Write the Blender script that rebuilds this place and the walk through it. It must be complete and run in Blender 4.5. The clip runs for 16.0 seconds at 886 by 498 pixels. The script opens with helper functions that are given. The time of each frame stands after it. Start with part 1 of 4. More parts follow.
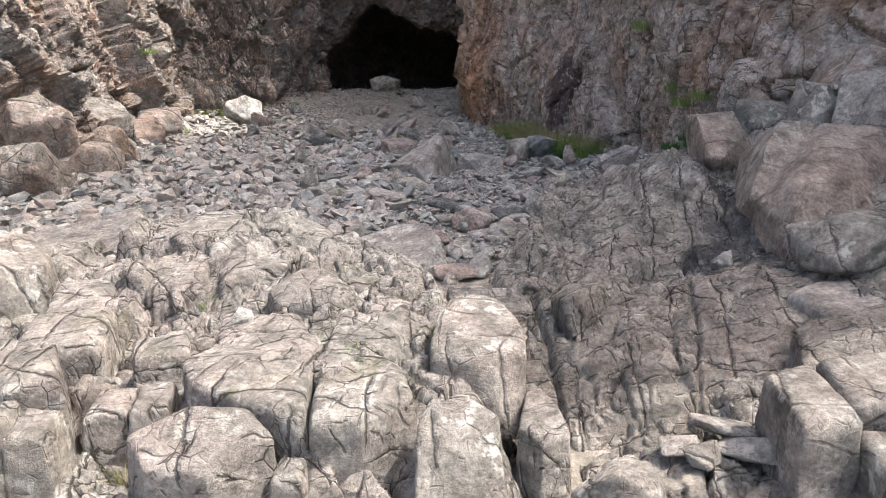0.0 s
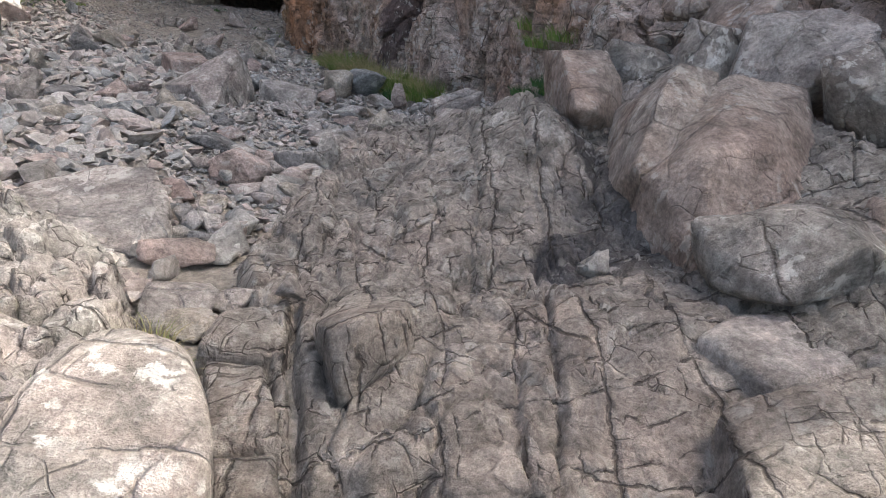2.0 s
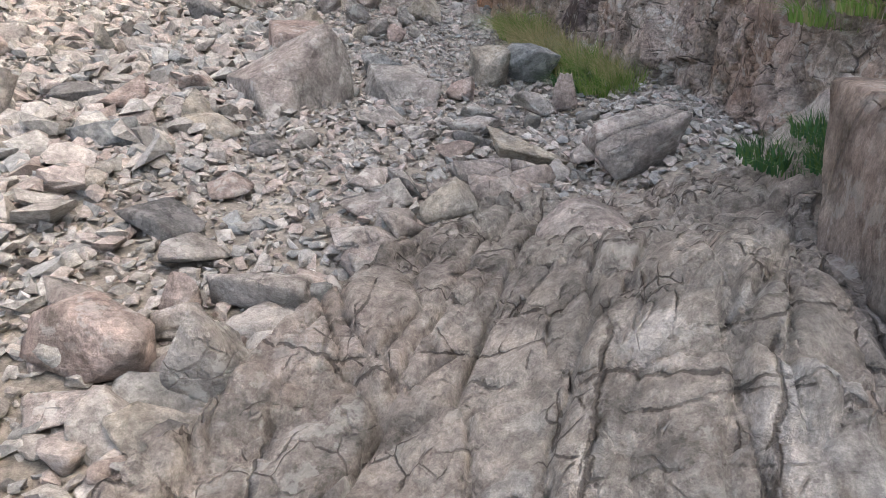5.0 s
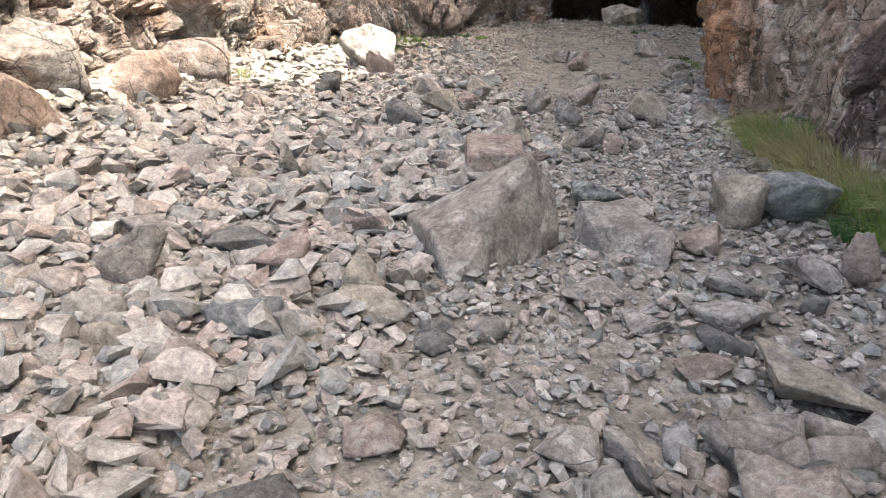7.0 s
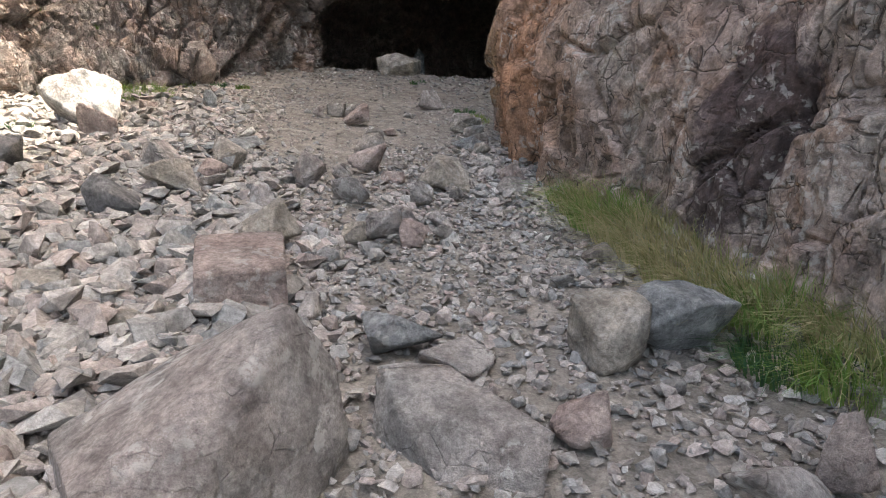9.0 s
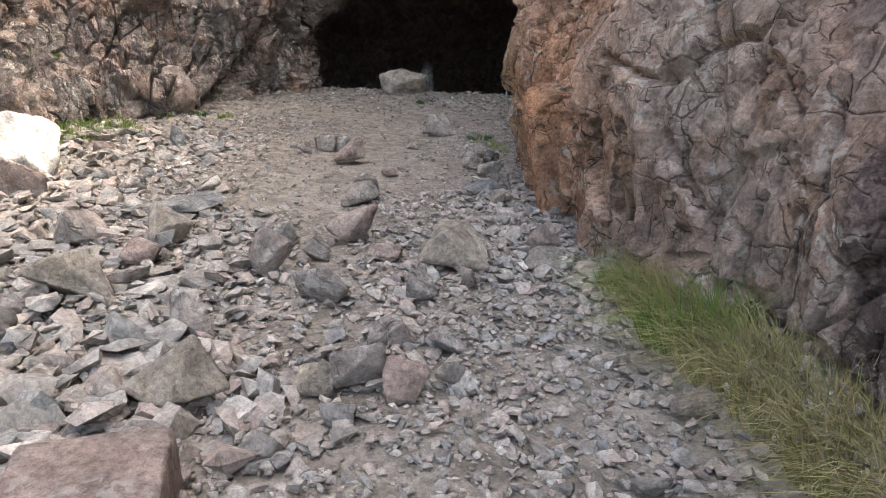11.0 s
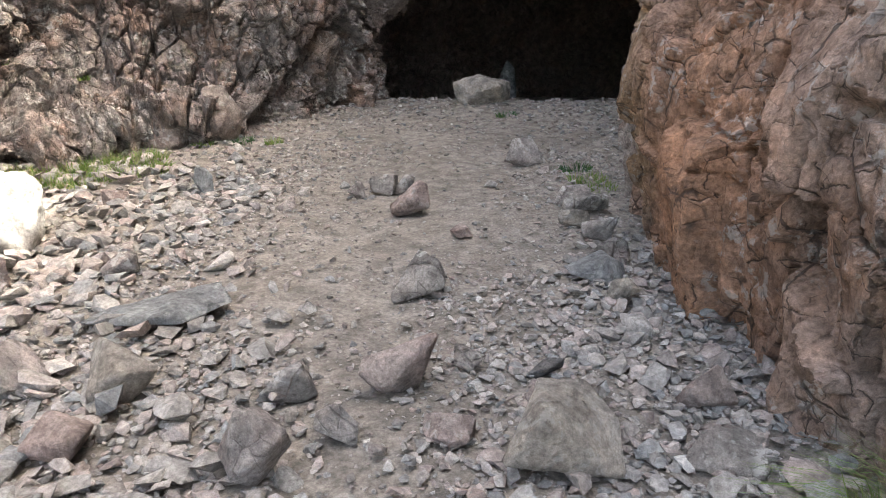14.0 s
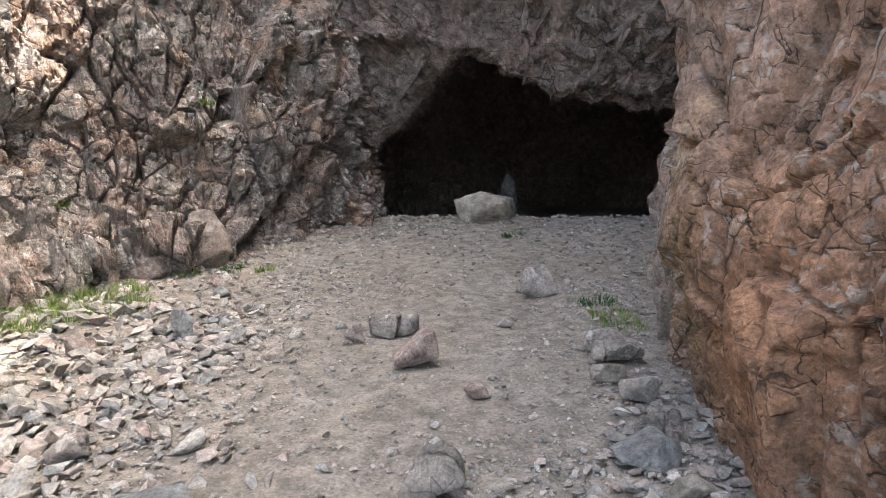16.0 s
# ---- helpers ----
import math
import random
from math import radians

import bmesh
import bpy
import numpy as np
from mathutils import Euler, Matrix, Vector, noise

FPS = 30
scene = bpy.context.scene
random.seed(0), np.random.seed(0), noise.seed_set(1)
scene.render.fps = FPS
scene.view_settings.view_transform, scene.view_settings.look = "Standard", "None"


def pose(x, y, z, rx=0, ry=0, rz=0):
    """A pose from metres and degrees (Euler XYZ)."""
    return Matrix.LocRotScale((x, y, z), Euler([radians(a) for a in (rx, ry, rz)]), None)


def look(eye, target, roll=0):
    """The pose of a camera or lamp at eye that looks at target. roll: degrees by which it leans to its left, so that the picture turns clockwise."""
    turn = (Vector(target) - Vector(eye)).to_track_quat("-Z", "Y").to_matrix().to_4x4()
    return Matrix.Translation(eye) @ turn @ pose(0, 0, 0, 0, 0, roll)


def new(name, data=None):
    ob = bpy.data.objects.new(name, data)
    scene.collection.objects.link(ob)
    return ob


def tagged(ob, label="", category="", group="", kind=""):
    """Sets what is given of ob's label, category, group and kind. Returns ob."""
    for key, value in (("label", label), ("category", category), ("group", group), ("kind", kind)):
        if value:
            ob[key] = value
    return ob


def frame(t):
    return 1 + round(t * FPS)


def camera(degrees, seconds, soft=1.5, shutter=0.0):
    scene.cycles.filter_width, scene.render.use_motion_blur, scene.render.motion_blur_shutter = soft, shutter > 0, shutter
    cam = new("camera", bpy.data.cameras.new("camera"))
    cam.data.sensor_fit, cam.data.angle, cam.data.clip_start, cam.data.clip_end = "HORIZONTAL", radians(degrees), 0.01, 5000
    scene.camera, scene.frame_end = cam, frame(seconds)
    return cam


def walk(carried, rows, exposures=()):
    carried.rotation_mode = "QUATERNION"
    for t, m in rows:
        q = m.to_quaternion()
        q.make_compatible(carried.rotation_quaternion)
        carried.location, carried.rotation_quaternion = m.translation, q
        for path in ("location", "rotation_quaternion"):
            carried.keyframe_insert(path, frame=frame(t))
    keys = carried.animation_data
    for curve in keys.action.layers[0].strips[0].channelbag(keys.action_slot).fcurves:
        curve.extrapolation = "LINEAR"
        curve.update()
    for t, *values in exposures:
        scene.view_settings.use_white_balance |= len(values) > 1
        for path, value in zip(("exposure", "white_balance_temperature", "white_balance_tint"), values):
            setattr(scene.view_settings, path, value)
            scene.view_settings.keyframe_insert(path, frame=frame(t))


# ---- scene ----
import functools

cam = camera(65.2, 16.0, soft=0.6)
METRES, EYE, TILT, LEAN, TURN = 13.4, 1.5, 0.0, 0.0, 0.0
ROWS = [
    (0.0, 0.0, 0.0, 0.0, -0.2, -16.14, 0.68),
    (0.5, 0.0092, 0.0343, -0.0159, -2.98, -15.22, -1.19),
    (1.0, 0.0204, 0.0725, -0.0215, -4.87, -17.58, -0.59),
    (1.5, 0.0265, 0.1054, -0.0243, -11.13, -17.51, -1.46),
    (2.0, 0.0393, 0.1373, -0.0295, -11.85, -19.73, -6.97),
    (2.5, 0.0556, 0.1751, -0.0365, -10.36, -26.31, -9.19),
    (3.0, 0.0658, 0.2054, -0.0354, -6.1, -26.88, -7.06),
    (3.5, 0.0789, 0.2424, -0.034, -3.49, -30.4, -7.01),
    (4.0, 0.0918, 0.2788, -0.0329, -2.83, -31.0, -7.75),
    (4.5, 0.1048, 0.3197, -0.0277, 2.08, -27.19, -5.67),
    (5.0, 0.1099, 0.3523, -0.0227, 6.92, -26.37, -4.42),
    (7.5, 0.0713, 0.4822, -0.0076, 24.09, -20.53, -1.28),
    (8.0, 0.0614, 0.5167, -0.011, 15.8, -18.8, -3.17),
    (8.5, 0.0563, 0.5568, -0.015, 11.43, -16.5, -2.65),
    (9.0, 0.049, 0.6008, -0.0203, 5.49, -17.64, -3.21),
    (9.5, 0.0428, 0.6417, -0.0177, 5.0, -14.07, -2.81),
    (12.0, 0.0375, 0.7895, -0.0101, 7.61, -20.22, -0.51),
    (12.5, 0.0322, 0.8168, -0.0072, 8.65, -20.88, -0.47),
    (13.0, 0.0256, 0.8405, -0.0018, 10.07, -19.19, 0.18),
    (13.5, 0.0234, 0.8683, -0.0021, 9.86, -20.48, 0.52),
    (14.0, 0.0161, 0.8917, 0.0011, 12.6, -17.99, 1.2),
    (14.5, 0.0047, 0.9132, 0.0039, 13.73, -16.75, 1.51),
    (15.0, -0.0041, 0.9295, 0.0097, 13.5, -13.43, 2.34),
    (15.5, -0.0057, 0.9437, 0.0114, 12.41, -12.81, 2.07),
    (16.0, -0.0058, 0.9524, 0.0153, 12.1, -9.71, 1.81),
]
walk(cam, [(t, pose(0, 0, EYE, TILT, LEAN, TURN) @ pose(METRES * x, METRES * y, METRES * z, 90 + pitch, roll, yaw)) for t, x, y, z, yaw, pitch, roll in ROWS],
     [(0.0, 2.0, 6800, 11), (2.0, 2.15, 6850, 11), (4.5, 2.85, 7350, 11), (8.5, 2.72, 7400, 11), (12.0, 3.08, 7350, 12), (15.0, 3.1, 7100, 10), (16.0, 3.2, 7050, 10)])

# ---- world, sun ----
SUN_DIR = Vector((0.50, 0.05, 0.86)).normalized()
world = bpy.data.worlds.new("sky")
scene.world = world
world.use_nodes = True
wn = world.node_tree
wn.nodes.clear()
sky = wn.nodes.new("ShaderNodeTexSky")
sky.sky_type = "NISHITA"
sky.sun_disc = False
sky.sun_elevation = math.asin(SUN_DIR.z)
sky.sun_rotation = math.atan2(SUN_DIR.x, SUN_DIR.y)
sky.air_density, sky.dust_density, sky.ozone_density = 1.0, 6.0, 0.4
wbg = wn.nodes.new("ShaderNodeBackground")
wbg.inputs["Strength"].default_value = 0.15
wout = wn.nodes.new("ShaderNodeOutputWorld")
wn.links.new(sky.outputs[0], wbg.inputs[0])
wn.links.new(wbg.outputs[0], wout.inputs[0])
sun = new("sun", bpy.data.lights.new("sun", "SUN"))
sun.data.energy, sun.data.angle, sun.data.color = 1.65, radians(0.6), (1.0, 0.975, 0.945)
sun.matrix_world = look(SUN_DIR * 40, (0, 0, 0))


# ---- noise in numpy ----
def ramp(v, a, b):
    t = np.clip((v - a) / (b - a), 0, 1)
    return t * t * (3 - 2 * t)


def hashed(i, j, k, s):
    h = (i.astype(np.int64) * 73856093) ^ (j.astype(np.int64) * 19349663) ^ (k.astype(np.int64) * 83492791) ^ (s * 2654435761)
    h = (h ^ (h >> 13)) * 1274126177 & 0xFFFFFFFF
    h = (h ^ (h >> 15)) * 2246822519 & 0xFFFFFFFF
    h = h ^ (h >> 13)
    return (h & 0xFFFFFF) / float(0x1000000)


def vnoise(p, s):
    """Smooth value noise from -1 to 1 at points p (n, 3)."""
    b = np.floor(p)
    f = p - b
    f = f * f * (3 - 2 * f)
    i, j, k = b[:, 0], b[:, 1], b[:, 2]
    out = 0
    for a in (0, 1):
        for c in (0, 1):
            for e in (0, 1):
                w = (f[:, 0] if a else 1 - f[:, 0]) * (f[:, 1] if c else 1 - f[:, 1]) * (f[:, 2] if e else 1 - f[:, 2])
                out = out + w * hashed(i + a, j + c, k + e, s)
    return out * 2 - 1


def fbm(p, s, octaves=4):
    out, amp = 0, 0.5
    for o in range(octaves):
        out = out + amp * vnoise(p * 2 ** o + 7.3 * o, s + o)
        amp *= 0.5
    return out


def blocks(p, s, tilt=0.9, wide=0.12):
    """Fractured rock: every cell of a jittered lattice is a tilted facet. Returns the relief, from about -1 to 1, and the distance to the next crack."""
    b = np.floor(p)
    n = len(p)
    best, second = np.full(n, 9.0), np.full(n, 9.0)
    relief, other = np.zeros(n), np.zeros(n)
    for a in (-1, 0, 1):
        for c in (-1, 0, 1):
            for e in (-1, 0, 1):
                i, j, k = b[:, 0] + a, b[:, 1] + c, b[:, 2] + e
                q = p - np.stack((i + hashed(i, j, k, s), j + hashed(i, j, k, s + 1), k + hashed(i, j, k, s + 2)), 1)
                d = np.sqrt((q * q).sum(1))
                r = (hashed(i, j, k, s + 3) * 2 - 1) * 0.6 + tilt * (
                    (hashed(i, j, k, s + 4) * 2 - 1) * q[:, 0] + (hashed(i, j, k, s + 5) * 2 - 1) * q[:, 1] + (hashed(i, j, k, s + 6) * 2 - 1) * q[:, 2])
                near = d < best
                next_ = ~near & (d < second)
                other = np.where(near, relief, np.where(next_, r, other))
                second = np.where(near, best, np.where(next_, d, second))
                relief = np.where(near, r, relief)
                best = np.where(near, d, best)
    gap = second - best
    return relief + (other - relief) * 0.5 * (1 - ramp(gap, 0.0, wide)), gap


def fractured(p, s, layers, stretch=(1, 1, 1), warp=0.25, step=0.5, dome=0.35, fine=0.03):
    """Sum of block layers (cell in metres, height, crack depth), each warped by noise. step: how much of a block's height is left at its edge."""
    out = np.zeros(len(p))
    p = p * np.array(stretch)
    for n, (cell, height, crack) in enumerate(layers):
        q = p / cell
        q = q + warp * np.stack([fbm(q * 1.1 + 11.0 * m, s + 50 + m, 2) for m in range(3)], 1)
        relief, gap = blocks(q, s + 10 * n, 0.9, max(0.06, fine / cell))
        soft = step + (1 - step) * ramp(gap, 0.0, 0.3)
        out += height * (relief * soft + dome * (1 - np.exp(-4 * gap))) - crack * np.clip(1 - gap / max(0.035, 0.8 * fine / cell), 0, 1) ** 1.3 * ramp(vnoise(q * 0.8 + 5.0, s + 70), -0.55, 0.05)
    return out


def bump(x, y, cx, cy, rx, ry, turn=0.0):
    """A soft hill of height 1."""
    c, s = math.cos(turn), math.sin(turn)
    u, v = (x - cx) * c + (y - cy) * s, (y - cy) * c - (x - cx) * s
    return np.exp(-((u / rx) ** 2 + (v / ry) ** 2))


def knoll(x, y, cx, cy, rx, ry, turn=0.0, power=3.0):
    """A flat-topped hill of height 1 with steep sides."""
    c, s = math.cos(turn), math.sin(turn)
    u, v = (x - cx) * c + (y - cy) * s, (y - cy) * c - (x - cx) * s
    return np.clip(1.25 - ((np.abs(u) / rx) ** power + (np.abs(v) / ry) ** power), 0, 1) ** 0.6


# ---- materials ----
def nodes_of(name):
    m = bpy.data.materials.new(name)
    m.use_nodes = True
    t = m.node_tree
    t.nodes.clear()
    return m, t


def node(t, kind, **inputs):
    n = t.nodes.new("ShaderNode" + kind)
    for key, value in inputs.items():
        n.inputs[key.replace("_", " ")].default_value = value
    return n


def noise_node(t, at, scale, detail=5.0, rough=0.6):
    n = node(t, "TexNoise", Scale=scale, Detail=detail, Roughness=rough)
    t.links.new(at, n.inputs["Vector"])
    return n.outputs["Fac"]


def stretchmap(t, value, a, b, lo=0.0, hi=1.0):
    n = t.nodes.new("ShaderNodeMapRange")
    n.inputs[1].default_value, n.inputs[2].default_value, n.inputs[3].default_value, n.inputs[4].default_value = a, b, lo, hi
    t.links.new(value, n.inputs[0])
    return n.outputs[0]


def blend(t, fac, a, b, how="MIX"):
    n = t.nodes.new("ShaderNodeMix")
    n.data_type, n.blend_type = "RGBA", how
    for socket, value in ((n.inputs[0], fac), (n.inputs[6], a), (n.inputs[7], b)):
        if isinstance(value, (tuple, float, int)):
            socket.default_value = value if not isinstance(value, tuple) else (*value, 1)
        else:
            t.links.new(value, socket)
    return n.outputs[2]


def arith(t, how, a, b):
    n = t.nodes.new("ShaderNodeMath")
    n.operation = how
    for socket, value in ((n.inputs[0], a), (n.inputs[1], b)):
        if isinstance(value, (float, int)):
            socket.default_value = value
        else:
            t.links.new(value, socket)
    return n.outputs[0]


def spot(t, at, centre, radii, ragged=0.7, soft=0.12):
    """A stain: 1 inside an ellipsoid with a ragged edge, 0 outside."""
    m = t.nodes.new("ShaderNodeVectorMath")
    m.operation = "SUBTRACT"
    m.inputs[1].default_value = centre
    t.links.new(at, m.inputs[0])
    d = t.nodes.new("ShaderNodeVectorMath")
    d.operation = "DIVIDE"
    d.inputs[1].default_value = radii
    t.links.new(m.outputs[0], d.inputs[0])
    ln = t.nodes.new("ShaderNodeVectorMath")
    ln.operation = "LENGTH"
    t.links.new(d.outputs[0], ln.inputs[0])
    n = noise_node(t, at, 4.0, 8.0, 0.65)
    v = arith(t, "ADD", ln.outputs["Value"], arith(t, "MULTIPLY", arith(t, "SUBTRACT", n, 0.5), ragged * 2))
    return stretchmap(t, v, 1.0 + soft, 1.0 - soft)


def joint_layer(t, at, stretch, warp=0.11):
    """Joints of bedrock: blocks of 1 / stretch metres. Returns the distance to the nearest joint, in blocks, and a random colour for each block."""
    m = t.nodes.new("ShaderNodeVectorMath")
    m.operation = "MULTIPLY"
    m.inputs[1].default_value = stretch
    t.links.new(at, m.inputs[0])
    n = node(t, "TexNoise", Scale=1.7, Detail=5.0, Roughness=0.55)
    t.links.new(m.outputs[0], n.inputs["Vector"])
    k = t.nodes.new("ShaderNodeVectorMath")
    k.operation = "MULTIPLY_ADD"
    k.inputs[1].default_value = (warp * 2,) * 3
    t.links.new(n.outputs["Color"], k.inputs[0])
    t.links.new(m.outputs[0], k.inputs[2])
    found = []
    for feature in ("DISTANCE_TO_EDGE", "F1"):
        v = t.nodes.new("ShaderNodeTexVoronoi")
        v.feature = feature
        v.inputs["Scale"].default_value = 1.0
        t.links.new(k.outputs[0], v.inputs["Vector"])
        found.append(v.outputs["Distance" if feature != "F1" else "Color"])
    part_ = t.nodes.new("ShaderNodeSeparateColor")
    t.links.new(found[1], part_.inputs[0])
    return found[0], part_.outputs[0]


def facets(t, at, scale):
    """Relief of flat broken faces: each cell is a plane with a tilt of its own."""
    v = t.nodes.new("ShaderNodeTexVoronoi")
    v.inputs["Scale"].default_value = scale
    t.links.new(at, v.inputs["Vector"])
    tilt = t.nodes.new("ShaderNodeVectorMath")
    tilt.operation = "SUBTRACT"
    tilt.inputs[1].default_value = (0.5, 0.5, 0.5)
    t.links.new(v.outputs["Color"], tilt.inputs[0])
    off = t.nodes.new("ShaderNodeVectorMath")
    off.operation = "SUBTRACT"
    t.links.new(at, off.inputs[0])
    t.links.new(v.outputs["Position"], off.inputs[1])
    dot = t.nodes.new("ShaderNodeVectorMath")
    dot.operation = "DOT_PRODUCT"
    t.links.new(tilt.outputs[0], dot.inputs[0])
    t.links.new(off.outputs[0], dot.inputs[1])
    part_ = t.nodes.new("ShaderNodeSeparateColor")
    t.links.new(v.outputs["Color"], part_.inputs[0])
    return dot.outputs["Value"], part_.outputs[0]


def parallel_joints(t, at, normal, apart):
    """A set of parallel joints, apart metres from one another, jagged and unevenly spaced. Returns the distance to the nearest one, in metres."""
    d = t.nodes.new("ShaderNodeVectorMath")
    d.operation = "DOT_PRODUCT"
    d.inputs[1].default_value = Vector(normal).normalized() / apart
    t.links.new(at, d.inputs[0])
    bend = arith(t, "MULTIPLY", arith(t, "SUBTRACT", noise_node(t, at, 0.28 / apart, 2.0, 0.4), 0.5), 1.7)
    jag = arith(t, "MULTIPLY", arith(t, "SUBTRACT", noise_node(t, at, 14.0, 4.0, 0.6), 0.5), 0.05 / apart)
    u = arith(t, "ADD", d.outputs["Value"], arith(t, "ADD", bend, jag))
    off = arith(t, "ABSOLUTE", arith(t, "SUBTRACT", arith(t, "FRACT", u, 0.0), 0.5), 0.0)
    return arith(t, "MULTIPLY", off, apart)


# the way across a set of joints, their distance, width and depth, and how many of them are open
WALL_JOINTS = (((-0.3, 1.0, 0.2), 0.55, 0.007, 0.7, 0.8), ((-0.25, 0.8, -0.55), 0.42, 0.005, 0.5, 0.55), ((0.25, 0.35, 1.0), 0.26, 0.0045, 0.5, 0.6), ((0.1, -0.5, 1.0), 0.15, 0.0035, 0.35, 0.5), ((1.0, 0.5, 0.2), 0.2, 0.0035, 0.35, 0.55),
               ((-0.4, 0.9, 0.1), 0.11, 0.003, 0.25, 0.42))
FLAT_JOINTS = (((1.0, -0.16, 0.1), 0.30, 0.007, 0.8, 0.75), ((0.2, 1.0, 0.3), 0.36, 0.006, 0.7, 0.7), ((0.75, 0.7, 0.3), 0.27, 0.005, 0.5, 0.5), ((-0.3, 1.0, 0.8), 0.13, 0.005, 0.5, 0.58), ((0.95, -0.4, 0.4), 0.11, 0.004, 0.4, 0.5))


def rock(name, colours, lichen=0.0, cracks=0.5, pits=1.0, stains=(), island="", joints=(), iron=0.0, moss=0.0, broken=0.7):
    """Weathered rock: three colours blended at two scales, dark seams, pale lichen, grain and relief. island: "random" a piece or "object"."""
    m, t = nodes_of(name)
    geo = t.nodes.new("ShaderNodeNewGeometry")
    at = geo.outputs["Position"]
    if island:
        if island == "object":
            rnd = t.nodes.new("ShaderNodeObjectInfo").outputs["Random"]
        else:
            rnd = geo.outputs["Random Per Island"]
        shift = t.nodes.new("ShaderNodeVectorMath")
        shift.operation = "ADD"
        mul = t.nodes.new("ShaderNodeCombineXYZ")
        for k in range(3):
            t.links.new(arith(t, "MULTIPLY", rnd, 37.0 + 11 * k), mul.inputs[k])
        t.links.new(at, shift.inputs[0])
        t.links.new(mul.outputs[0], shift.inputs[1])
        at = shift.outputs[0]
    colours = [(r * 0.955, g, b) for r, g, b in colours]
    big = noise_node(t, at, 0.9, 4.0)
    mid = noise_node(t, at, 4.0, 6.0)
    fine = noise_node(t, at, 38.0, 6.0, 0.7)
    grit = noise_node(t, at, 160.0, 3.0, 0.8)
    if island:
        cr = t.nodes.new("ShaderNodeValToRGB")
        cr.color_ramp.interpolation = "LINEAR"
        while len(cr.color_ramp.elements) < len(colours):
            cr.color_ramp.elements.new(0.5)
        for k, c in enumerate(colours):
            cr.color_ramp.elements[k].position = k / (len(colours) - 1)
            cr.color_ramp.elements[k].color = (*c, 1)
        t.links.new(rnd, cr.inputs[0])
        col = cr.outputs[0]
        col = blend(t, stretchmap(t, mid, 0.45, 0.75, 0, 0.35), col, colours[1])
    else:
        col = blend(t, stretchmap(t, big, 0.38, 0.62), colours[0], colours[1])
        col = blend(t, stretchmap(t, mid, 0.45, 0.7), col, colours[2])
    if iron:
        ir = noise_node(t, at, 1.4, 5.0)
        col = blend(t, stretchmap(t, ir, 0.5, 0.68, 0, iron), col, (0.30, 0.18, 0.115))
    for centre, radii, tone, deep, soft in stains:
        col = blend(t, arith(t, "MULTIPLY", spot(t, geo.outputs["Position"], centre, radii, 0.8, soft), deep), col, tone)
    dirt = stretchmap(t, fine, 0.3, 0.72, 0.56, 1.38)
    dirt = arith(t, "MULTIPLY", dirt, stretchmap(t, grit, 0.28, 0.72, 0.74, 1.24))
    dirt = arith(t, "MULTIPLY", dirt, stretchmap(t, noise_node(t, at, 7.0, 6.0), 0.36, 0.66, 0.66, 1.28))
    col = blend(t, 1.0, col, dirt, "MULTIPLY")
    if lichen:
        li = noise_node(t, at, 13.0, 8.0, 0.62)
        gate = noise_node(t, at, 2.4, 3.0)
        mask = arith(t, "MULTIPLY", stretchmap(t, li, 0.53, 0.58), stretchmap(t, gate, 0.5, 0.57))
        col = blend(t, arith(t, "MULTIPLY", mask, lichen), col, (0.62, 0.62, 0.58))
    if moss:
        mo = noise_node(t, at, 2.3, 7.0, 0.65)
        up = t.nodes.new("ShaderNodeSeparateXYZ")
        t.links.new(geo.outputs["Normal"], up.inputs[0])
        mask = arith(t, "MULTIPLY", stretchmap(t, mo, 0.56, 0.66), stretchmap(t, up.outputs[2], 0.1, 0.8))
        col = blend(t, arith(t, "MULTIPLY", mask, moss), col, (0.12, 0.13, 0.05))
    chip = t.nodes.new("ShaderNodeTexVoronoi")
    chip.inputs["Scale"].default_value = 13.0
    cw = t.nodes.new("ShaderNodeVectorMath")
    cw.operation = "ADD"
    cn = node(t, "TexNoise", Scale=7.0, Detail=3.0)
    cs = t.nodes.new("ShaderNodeVectorMath")
    cs.operation = "SCALE"
    cs.inputs["Scale"].default_value = 0.05
    t.links.new(at, cn.inputs["Vector"])
    t.links.new(cn.outputs["Color"], cs.inputs[0])
    t.links.new(at, cw.inputs[0])
    t.links.new(cs.outputs[0], cw.inputs[1])
    t.links.new(cw.outputs[0], chip.inputs["Vector"])
    height = arith(t, "ADD", arith(t, "MULTIPLY", fine, 0.8), arith(t, "MULTIPLY", mid, 0.4))
    height = arith(t, "ADD", height, arith(t, "MULTIPLY", chip.outputs["Distance"], 0.45))
    if broken:
        for scale, deep in ((4.5, 15.0), (11.0, 16.0)):
            face, rnd_ = facets(t, cw.outputs[0], scale)
            height = arith(t, "ADD", height, arith(t, "MULTIPLY", face, deep * broken))
            col = blend(t, 1.0, col, stretchmap(t, rnd_, 0.0, 1.0, 1 - 0.14 * broken, 1 + 0.14 * broken), "MULTIPLY")
    height = arith(t, "ADD", height, arith(t, "MULTIPLY", grit, 0.3))
